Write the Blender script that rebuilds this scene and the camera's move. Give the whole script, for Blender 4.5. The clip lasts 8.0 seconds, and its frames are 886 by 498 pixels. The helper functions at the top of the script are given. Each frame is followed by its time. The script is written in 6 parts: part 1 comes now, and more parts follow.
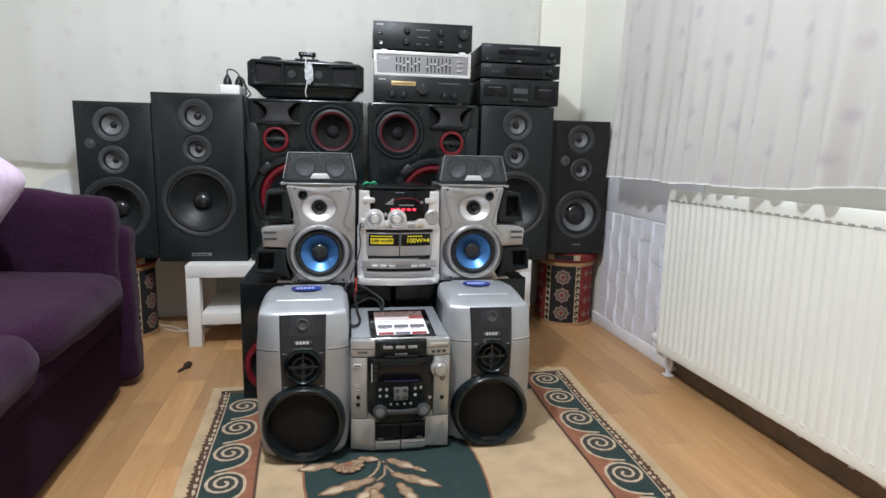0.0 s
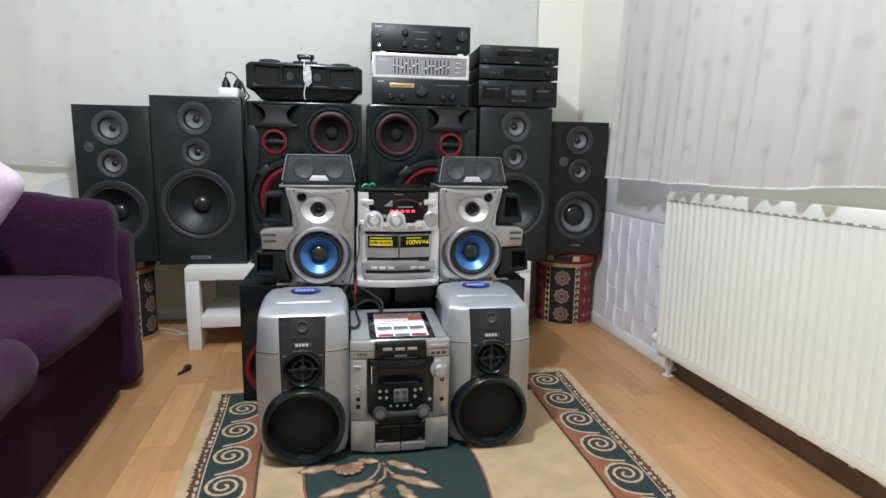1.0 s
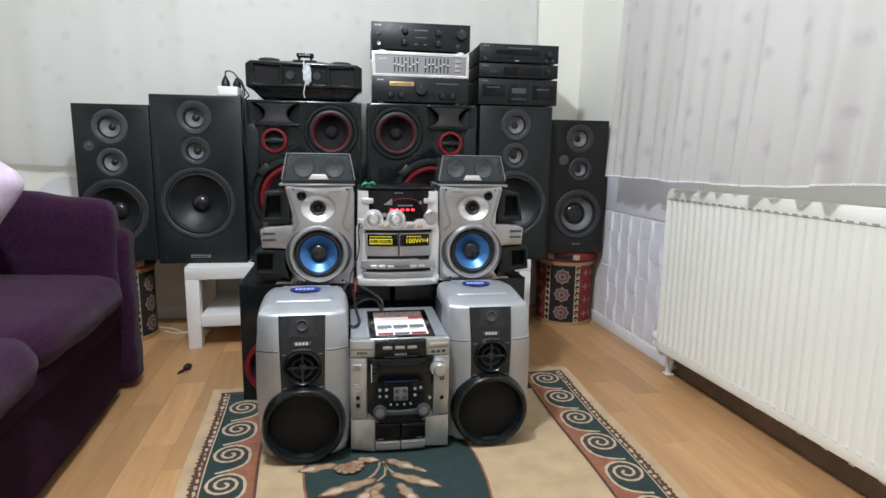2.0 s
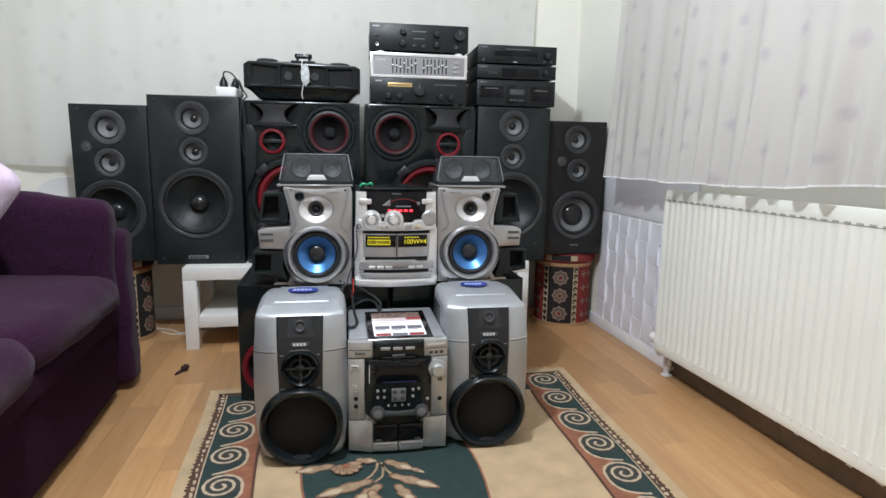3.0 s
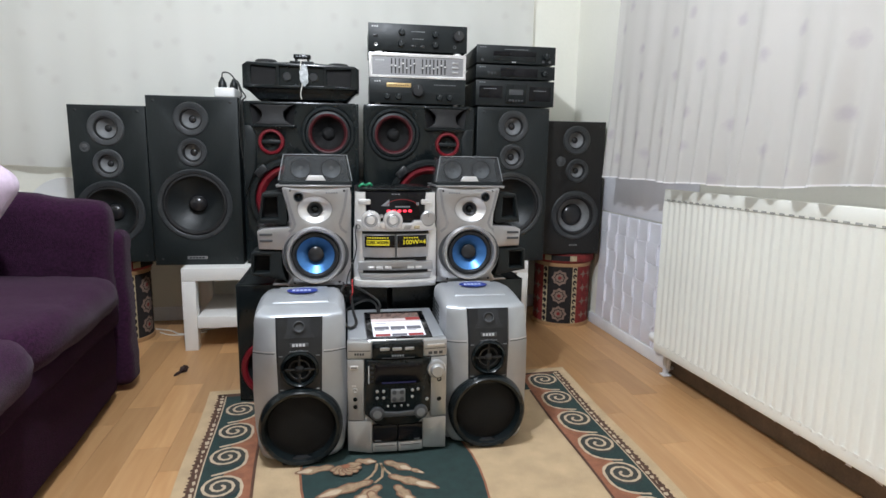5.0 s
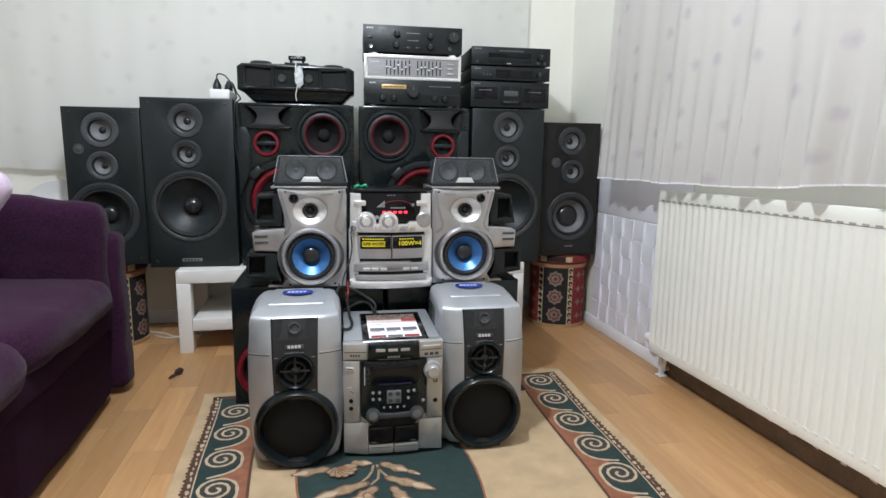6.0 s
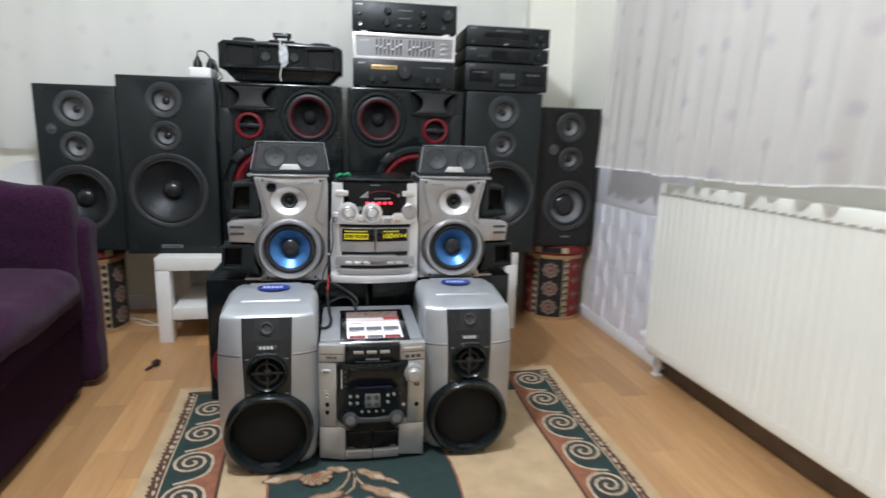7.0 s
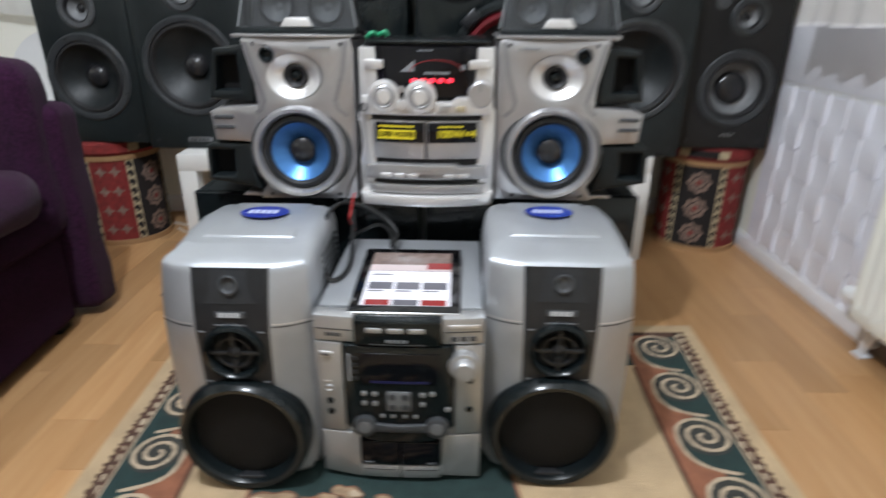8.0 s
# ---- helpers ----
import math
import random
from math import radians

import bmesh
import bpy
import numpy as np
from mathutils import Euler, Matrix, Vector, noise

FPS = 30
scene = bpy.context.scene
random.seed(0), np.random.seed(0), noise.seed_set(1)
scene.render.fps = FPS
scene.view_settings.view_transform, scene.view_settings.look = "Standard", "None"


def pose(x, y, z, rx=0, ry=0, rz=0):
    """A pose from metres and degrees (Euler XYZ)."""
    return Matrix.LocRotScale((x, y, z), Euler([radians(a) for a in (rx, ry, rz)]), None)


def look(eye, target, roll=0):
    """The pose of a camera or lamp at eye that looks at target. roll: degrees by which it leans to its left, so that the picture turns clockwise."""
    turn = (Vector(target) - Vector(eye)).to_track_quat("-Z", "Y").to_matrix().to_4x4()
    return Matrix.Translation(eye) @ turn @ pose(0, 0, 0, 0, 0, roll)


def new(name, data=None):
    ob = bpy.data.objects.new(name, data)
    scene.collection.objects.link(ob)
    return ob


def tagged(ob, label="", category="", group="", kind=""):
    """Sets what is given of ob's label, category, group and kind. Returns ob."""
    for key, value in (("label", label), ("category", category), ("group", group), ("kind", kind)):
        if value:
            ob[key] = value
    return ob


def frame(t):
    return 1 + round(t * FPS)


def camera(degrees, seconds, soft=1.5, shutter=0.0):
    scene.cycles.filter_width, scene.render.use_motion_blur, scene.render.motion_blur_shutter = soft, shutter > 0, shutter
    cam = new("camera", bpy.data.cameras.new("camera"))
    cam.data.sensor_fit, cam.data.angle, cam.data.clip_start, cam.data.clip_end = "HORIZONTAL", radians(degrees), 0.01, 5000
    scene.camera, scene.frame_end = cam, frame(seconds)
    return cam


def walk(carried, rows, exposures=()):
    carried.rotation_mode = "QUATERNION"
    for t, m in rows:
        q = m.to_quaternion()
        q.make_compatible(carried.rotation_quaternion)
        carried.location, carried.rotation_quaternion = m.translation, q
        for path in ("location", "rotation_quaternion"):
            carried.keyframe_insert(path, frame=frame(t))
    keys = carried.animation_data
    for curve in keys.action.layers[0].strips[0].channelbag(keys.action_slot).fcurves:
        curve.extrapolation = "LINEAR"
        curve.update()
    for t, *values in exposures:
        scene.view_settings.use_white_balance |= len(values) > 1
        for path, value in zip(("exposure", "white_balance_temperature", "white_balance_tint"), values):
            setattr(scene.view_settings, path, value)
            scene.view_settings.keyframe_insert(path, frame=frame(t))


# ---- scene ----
cam = camera(75.1, 8.0, shutter=0.5)
PATH = [
    (0, (0.104, 0.019, 0.863), (0.494, 1.951, 0.525), 1.3),
    (0.5, (0.102, 0.02, 0.864), (0.495, 1.951, 0.52), 1.2),
    (1, (0.105, 0.018, 0.862), (0.497, 1.952, 0.53), 1.0),
    (1.5, (0.107, 0.019, 0.862), (0.496, 1.952, 0.524), 0.9),
    (3, (0.107, 0.019, 0.859), (0.504, 1.951, 0.528), 1.0),
    (3.5, (0.108, 0.017, 0.863), (0.511, 1.947, 0.525), 0.9),
    (4, (0.11, 0.016, 0.861), (0.508, 1.948, 0.53), 0.9),
    (4.5, (0.107, 0.02, 0.86), (0.505, 1.951, 0.527), 0.9),
    (6, (0.108, 0.02, 0.856), (0.522, 1.95, 0.533), 0.8),
    (6.5, (0.107, 0.022, 0.854), (0.531, 1.948, 0.525), 0.6),
    (6.7, (0.112, 0.022, 0.889), (0.52, 1.955, 0.575), 0.5),
    (6.8, (0.111, 0.054, 0.899), (0.633, 1.949, 0.53), 1.6),
    (6.9, (0.119, 0.07, 0.915), (0.621, 1.963, 0.509), 1.3),
    (7, (0.174, 0.115, 0.887), (0.583, 2.032, 0.492), 1.7),
    (7.1, (0.219, 0.161, 0.89), (0.55, 2.072, 0.401), 0.2),
    (7.2, (0.249, 0.232, 0.872), (0.591, 2.133, 0.354), 1.9),
    (7.3, (0.294, 0.288, 0.878), (0.594, 2.204, 0.389), 1.2),
    (7.4, (0.306, 0.344, 0.885), (0.668, 2.244, 0.379), 4.7),
    (7.5, (0.336, 0.415, 0.858), (0.697, 2.321, 0.368), 7.1),
    (7.6, (0.365, 0.481, 0.836), (0.702, 2.385, 0.324), 7.0),
    (7.7, (0.382, 0.56, 0.789), (0.662, 2.469, 0.262), 4.6),
    (7.8, (0.36, 0.646, 0.802), (0.598, 2.525, 0.16), 3.6),
    (7.9, (0.393, 0.693, 0.774), (0.474, 2.57, 0.086), 1.8),
    (8, (0.37, 0.737, 0.795), (0.371, 2.584, 0.028), 0.4),
]
walk(cam, [(t, look(eye, target, roll)) for t, eye, target, roll in PATH])

# ---- world, lamp, exposure ----
scene.view_settings.exposure = 0.0
world = bpy.data.worlds.new("night_room")
world.use_nodes = True
world.node_tree.nodes["Background"].inputs[0].default_value = (0.6, 0.7, 0.9, 1)
world.node_tree.nodes["Background"].inputs[1].default_value = 0.05
scene.world = world
LAMP = (-0.09, 1.02, 2.2)
bulb_light = bpy.data.lights.new("ceiling_bulb", "POINT")
bulb_light.energy, bulb_light.shadow_soft_size, bulb_light.color = 119, 0.05, (0.838, 0.902, 1.0)
new("ceiling_bulb_light", bulb_light).location = LAMP

# ---- materials ----


def mat(name, col, rough=0.5, metal=0.0, var=0.12, scale=12.0, bump=0.08, bscale=160.0, coat=0.0, spec=0.5, stretch=(1, 1, 1), emit=None, power=0.0, sheen=0.0, trans=0.0, rvar=0.12):
    """Principled surface: colour mottled at two scales, uneven gloss and fine relief."""
    m = bpy.data.materials.new(name)
    m.use_nodes = True
    nt = m.node_tree
    b = nt.nodes["Principled BSDF"]
    tc = nt.nodes.new("ShaderNodeTexCoord")
    mp = nt.nodes.new("ShaderNodeMapping")
    mp.inputs["Scale"].default_value = stretch
    nt.links.new(tc.outputs["Object"], mp.inputs["Vector"])
    n1 = nt.nodes.new("ShaderNodeTexNoise")
    n1.inputs["Scale"].default_value, n1.inputs["Detail"].default_value = scale, 5
    n2 = nt.nodes.new("ShaderNodeTexNoise")
    n2.inputs["Scale"].default_value, n2.inputs["Detail"].default_value = bscale, 3
    add = nt.nodes.new("ShaderNodeMath")
    add.operation = "MULTIPLY_ADD"
    add.inputs[1].default_value = 0.4
    for n in (n1, n2):
        nt.links.new(mp.outputs[0], n.inputs["Vector"])
    nt.links.new(n2.outputs[0], add.inputs[0])
    nt.links.new(n1.outputs[0], add.inputs[2])
    ramp = nt.nodes.new("ShaderNodeValToRGB")
    ramp.color_ramp.elements[0].position, ramp.color_ramp.elements[1].position = 0.35, 1.0
    ramp.color_ramp.elements[0].color = (*[c * (1 - var) for c in col], 1)
    ramp.color_ramp.elements[1].color = (*[min(1, c * (1 + var)) for c in col], 1)
    nt.links.new(add.outputs[0], ramp.inputs[0])
    nt.links.new(ramp.outputs[0], b.inputs["Base Color"])
    mr = nt.nodes.new("ShaderNodeMapRange")
    mr.inputs["To Min"].default_value, mr.inputs["To Max"].default_value = max(0.02, rough - rvar), min(1, rough + rvar)
    nt.links.new(n1.outputs[0], mr.inputs["Value"])
    nt.links.new(mr.outputs[0], b.inputs["Roughness"])
    bp = nt.nodes.new("ShaderNodeBump")
    bp.inputs["Strength"].default_value, bp.inputs["Distance"].default_value = bump, 0.002
    nt.links.new(n2.outputs[0], bp.inputs["Height"])
    nt.links.new(bp.outputs[0], b.inputs["Normal"])
    b.inputs["Metallic"].default_value = metal
    b.inputs["Coat Weight"].default_value = coat
    b.inputs["Specular IOR Level"].default_value = spec
    b.inputs["Sheen Weight"].default_value = sheen
    b.inputs["Transmission Weight"].default_value = trans
    if emit:
        b.inputs["Emission Color"].default_value, b.inputs["Emission Strength"].default_value = (*emit, 1), power
    return m


M = {
    "wall": mat("cream_wall_paint", (0.87, 0.86, 0.775), 0.75, var=0.04, scale=3, bump=0.15, bscale=90),
    "ceiling": mat("ceiling_white", (0.8, 0.8, 0.78), 0.85, var=0.03),
    "skirting": mat("white_skirting", (0.82, 0.83, 0.86), 0.5, var=0.10, scale=8),
    "foam": mat("lilac_white_foam_panel", (0.83, 0.83, 0.885), 0.5, var=0.04, bump=0.1),
    "radiator": mat("cream_enamel", (0.89, 0.885, 0.81), 0.38, var=0.03, scale=4, bump=0.03),
    "slot_grey": mat("grey_slot", (0.36, 0.36, 0.33), 0.8),
    "subfloor": mat("brown_subfloor", (0.16, 0.09, 0.045), 0.8),
    "dark_gap": mat("dark_gap", (0.02, 0.02, 0.02), 0.8),
    "white_lacquer": mat("white_lacquer", (0.78, 0.77, 0.74), 0.42, var=0.05, scale=9, bump=0.04),
    "cab": mat("black_ash_vinyl", (0.0098, 0.0136, 0.0146), 0.46, spec=0.36, var=0.35, scale=30, bump=0.25, bscale=70, stretch=(6, 6, 1)),
    "cab_brown": mat("dark_brown_vinyl", (0.0125, 0.0118, 0.0115), 0.48, spec=0.32, var=0.35, scale=30, bump=0.25, bscale=70, stretch=(6, 6, 1)),
    "gloss": mat("gloss_black_plastic", (0.0068, 0.0098, 0.0108), 0.18, var=0.3, coat=0.05, spec=0.34, bump=0.02),
    "satin": mat("satin_black_plastic", (0.0088, 0.0120, 0.0131), 0.40, var=0.25, scale=40, spec=0.32),
    "grey_frame": mat("grey_driver_frame", (0.032, 0.035, 0.038), 0.42, var=0.2, scale=50),
    "pale_frame": mat("pale_grey_driver_frame", (0.24, 0.25, 0.26), 0.45, var=0.2, scale=50),
    "cone": mat("black_paper_cone", (0.011, 0.0142, 0.0158), 0.42, spec=0.4, var=0.35, scale=60, bump=0.3, bscale=400),
    "cone_grey": mat("grey_paper_cone", (0.17, 0.175, 0.18), 0.5, var=0.2, scale=60, bump=0.3, bscale=400),
    "cap": mat("shiny_black_dust_cap", (0.02, 0.02, 0.022), 0.22, var=0.2),
    "rubber": mat("black_rubber", (0.012, 0.012, 0.013), 0.55, var=0.2, scale=60),
    "red": mat("red_anodised_ring", (0.145, 0.004, 0.011), 0.35, var=0.15, scale=30),
    "dark_red": mat("dark_red_rubber", (0.055, 0.0035, 0.007), 0.4, var=0.2, scale=30),
    "steel": mat("steel_screw", (0.55, 0.55, 0.56), 0.35, metal=1.0, var=0.2, scale=80),
    "mesh": mat("dark_speaker_mesh", (0.005, 0.005, 0.0055), 0.55, spec=0.3, var=0.5, scale=300, bump=0.8, bscale=900),
    "mesh_grey": mat("grey_speaker_mesh", (0.016, 0.0175, 0.020), 0.55, var=0.5, scale=300, bump=0.8, bscale=900),
    "silver": mat("silver_paint", (0.445, 0.440, 0.446), 0.36, metal=0.76, var=0.12, scale=18, bump=0.04, bscale=700),
    "silver_light": mat("light_silver_paint", (0.77, 0.76, 0.755), 0.34, metal=0.66, var=0.08, scale=18, bump=0.03, bscale=700),
    "silver_cool": mat("cool_silver_plastic", (0.465, 0.485, 0.51), 0.41, metal=0.60, var=0.10, scale=14, bump=0.03, bscale=700),
    "champagne": mat("champagne_silver_plastic", (0.505, 0.508, 0.508), 0.36, metal=0.64, var=0.10, scale=14, bump=0.03, bscale=700),
    "charcoal": mat("charcoal_plastic", (0.016, 0.017, 0.019), 0.36, var=0.2, scale=40),
    "charcoal_light": mat("mid_grey_plastic", (0.055, 0.058, 0.062), 0.42, var=0.2, scale=40),
    "blue_cone": mat("metallic_blue_cone", (0.085, 0.25, 0.58), 0.33, metal=0.7, var=0.12, scale=25, bump=0.03),
    "blue": mat("blue_sticker", (0.02, 0.035, 0.26), 0.3, var=0.1),
    "sticker_text": mat("pale_sticker_print", (0.5, 0.55, 0.75), 0.5),
    "display": mat("black_display_glass", (0.004, 0.004, 0.006), 0.10, coat=0.0, spec=0.32, var=0.2, bump=0.0),
    "led": mat("red_led", (0.3, 0.01, 0.02), 0.4, emit=(1.0, 0.03, 0.06), power=2.2),
    "led_dim": mat("dim_red_display", (0.07, 0.006, 0.01), 0.4, emit=(1.0, 0.05, 0.05), power=0.12),
    "blue_led": mat("dim_blue_display", (0.008, 0.008, 0.04), 0.4, emit=(0.06, 0.08, 0.9), power=0.02),
    "yellow": mat("yellow_print", (0.75, 0.62, 0.02), 0.5, var=0.06),
    "print": mat("white_print", (0.55, 0.56, 0.57), 0.5),
    "grey_print": mat("grey_print", (0.20, 0.21, 0.22), 0.5),
    "gold": mat("gold_tuner_window", (0.55, 0.38, 0.17), 0.35, metal=0.3, var=0.08),
    "eq_grey": mat("grey_brushed_panel", (0.30, 0.30, 0.31), 0.4, metal=0.6, var=0.15, scale=30, stretch=(1, 1, 14)),
    "screen_dark": mat("tablet_glass", (0.005, 0.005, 0.006), 0.06, coat=0.3, bump=0.0),
    "screen_white": mat("lit_screen_white", (0.7, 0.7, 0.75), 0.15, emit=(0.92, 0.86, 1.0), power=0.3, bump=0.0),
    "screen_grey": mat("lit_screen_grey", (0.1, 0.1, 0.12), 0.15, emit=(0.25, 0.24, 0.28), power=0.2, bump=0.0),
    "screen_photo": mat("lit_screen_photo", (0.1, 0.07, 0.06), 0.15, var=0.8, scale=60, emit=(0.30, 0.20, 0.18), power=0.22, bump=0.0),
    "screen_pink": mat("lit_screen_pink", (0.5, 0.42, 0.42), 0.15, emit=(0.9, 0.72, 0.74), power=0.18, bump=0.0),
    "screen_red": mat("lit_screen_red", (0.25, 0.03, 0.03), 0.15, emit=(0.8, 0.06, 0.06), power=0.08, bump=0.0),
    "aluminium": mat("tablet_aluminium", (0.7, 0.7, 0.7), 0.3, metal=1.0, var=0.05),
    "cable": mat("black_cable", (0.012, 0.012, 0.012), 0.45),
    "cable_red": mat("red_cable", (0.35, 0.02, 0.02), 0.45),
    "cable_white": mat("white_cable", (0.7, 0.68, 0.62), 0.5),
    "white_plastic": mat("white_plastic", (0.78, 0.78, 0.77), 0.4, var=0.05),
    "wrap": mat("crumpled_clear_wrap", (0.5, 0.53, 0.54), 0.25, var=0.5, scale=60, bump=1.0, bscale=120),
    "green": mat("green_plastic", (0.02, 0.3, 0.14), 0.4),
    "brown_strip": mat("bare_brown_plaster", (0.20, 0.15, 0.11), 0.85, var=0.4, scale=12),
    "hem": mat("white_hem_tape", (0.84, 0.82, 0.83), 0.8, var=0.05),
    "brown": mat("dark_brown_rag", (0.03, 0.012, 0.010), 0.8),
    "wood_edge": mat("wood_rim", (0.36, 0.21, 0.10), 0.55, var=0.3, scale=20, stretch=(1, 1, 6)),
    "kilim_red": mat("kilim_red", (0.19, 0.020, 0.018), 0.9, var=0.5, scale=60, bump=0.6, bscale=500),
    "kilim_black": mat("kilim_black", (0.012, 0.009, 0.009), 0.9, var=0.5, scale=60, bump=0.6, bscale=500),
    "kilim_cream": mat("kilim_cream", (0.41, 0.34, 0.215), 0.9, var=0.3, scale=60, bump=0.6, bscale=500),
    "kilim_pink": mat("kilim_dusty_rose", (0.21, 0.145, 0.115), 0.9, var=0.4, scale=60, bump=0.6, bscale=500),
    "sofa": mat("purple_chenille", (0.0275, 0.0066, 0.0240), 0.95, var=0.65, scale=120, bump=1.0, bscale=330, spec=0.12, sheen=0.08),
    # chenille a third darker: shade below the cushions put into its colour
    "sofa_shaded": mat("purple_base_fabric", (0.0178, 0.0043, 0.0155), 0.95, var=0.65, scale=120, bump=1.0, bscale=330, spec=0.12),
    "lilac": mat("pale_lilac_plush", (0.62, 0.50, 0.62), 0.95, var=0.2, scale=50, bump=0.9, bscale=300, sheen=0.3),
    "rug_beige": mat("rug_beige_pile", (0.50, 0.36, 0.21), 0.95, var=0.22, scale=14, bump=0.9, bscale=500, sheen=0.1),
    "rug_cream": mat("rug_cream_pile", (0.50, 0.39, 0.27), 0.95, var=0.2, scale=40, bump=0.9, bscale=500),
    "rug_green": mat("rug_dark_green_pile", (0.017, 0.038, 0.035), 0.95, var=0.35, scale=40, bump=0.9, bscale=500),
    "rug_terra": mat("rug_terracotta_pile", (0.27, 0.105, 0.055), 0.95, var=0.3, scale=40, bump=0.9, bscale=500),
    "rug_leaf": mat("rug_pale_brown_pile", (0.33, 0.225, 0.135), 0.95, var=0.45, scale=70, bump=0.9, bscale=500),
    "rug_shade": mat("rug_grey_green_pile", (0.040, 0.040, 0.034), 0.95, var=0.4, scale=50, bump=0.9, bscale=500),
    "rug_brown": mat("rug_brown_pile", (0.085, 0.040, 0.024), 0.95, var=0.4, scale=60, bump=0.9, bscale=500),
    "rug_tan": mat("rug_tan_pile", (0.19, 0.095, 0.055), 0.95, var=0.4, scale=60, bump=0.9, bscale=500),
}


def wood_material():
    """Light oak laminate: each plank its own tone, long grain along y."""
    m = bpy.data.materials.new("oak_laminate")
    m.use_nodes = True
    nt = m.node_tree
    b = nt.nodes["Principled BSDF"]
    oi = nt.nodes.new("ShaderNodeObjectInfo")
    tc = nt.nodes.new("ShaderNodeTexCoord")
    off = nt.nodes.new("ShaderNodeVectorMath")
    off.operation = "MULTIPLY_ADD"
    off.inputs[1].default_value = (1, 1, 1)
    cmb = nt.nodes.new("ShaderNodeCombineXYZ")
    k = nt.nodes.new("ShaderNodeMath")
    k.operation = "MULTIPLY"
    k.inputs[1].default_value = 37.0
    nt.links.new(oi.outputs["Random"], k.inputs[0])
    nt.links.new(k.outputs[0], cmb.inputs[0])
    nt.links.new(k.outputs[0], cmb.inputs[1])
    nt.links.new(tc.outputs["Object"], off.inputs[0])
    nt.links.new(cmb.outputs[0], off.inputs[2])
    mp = nt.nodes.new("ShaderNodeMapping")
    mp.inputs["Scale"].default_value = (26, 2.2, 1)
    nt.links.new(off.outputs[0], mp.inputs[0])
    n = nt.nodes.new("ShaderNodeTexNoise")
    n.inputs["Scale"].default_value, n.inputs["Detail"].default_value, n.inputs["Distortion"].default_value = 1.6, 8, 0.6
    nt.links.new(mp.outputs[0], n.inputs["Vector"])
    r = nt.nodes.new("ShaderNodeValToRGB")
    r.color_ramp.elements[0].position, r.color_ramp.elements[1].position = 0.3, 0.75
    r.color_ramp.elements[0].color, r.color_ramp.elements[1].color = (0.452, 0.238, 0.098, 1), (0.548, 0.322, 0.152, 1)
    nt.links.new(n.outputs[0], r.inputs[0])
    hs = nt.nodes.new("ShaderNodeHueSaturation")
    mr = nt.nodes.new("ShaderNodeMapRange")
    mr.inputs["To Min"].default_value, mr.inputs["To Max"].default_value = 0.80, 1.12
    nt.links.new(oi.outputs["Random"], mr.inputs[0])
    nt.links.new(mr.outputs[0], hs.inputs["Value"])
    nt.links.new(r.outputs[0], hs.inputs["Color"])
    nt.links.new(hs.outputs[0], b.inputs["Base Color"])
    rr = nt.nodes.new("ShaderNodeMapRange")
    rr.inputs["To Min"].default_value, rr.inputs["To Max"].default_value = 0.30, 0.48
    nt.links.new(n.outputs[0], rr.inputs[0])
    nt.links.new(rr.outputs[0], b.inputs["Roughness"])
    bp = nt.nodes.new("ShaderNodeBump")
    bp.inputs["Strength"].default_value, bp.inputs["Distance"].default_value = 0.12, 0.001
    nt.links.new(n.outputs[0], bp.inputs["Height"])
    nt.links.new(bp.outputs[0], b.inputs["Normal"])
    return m


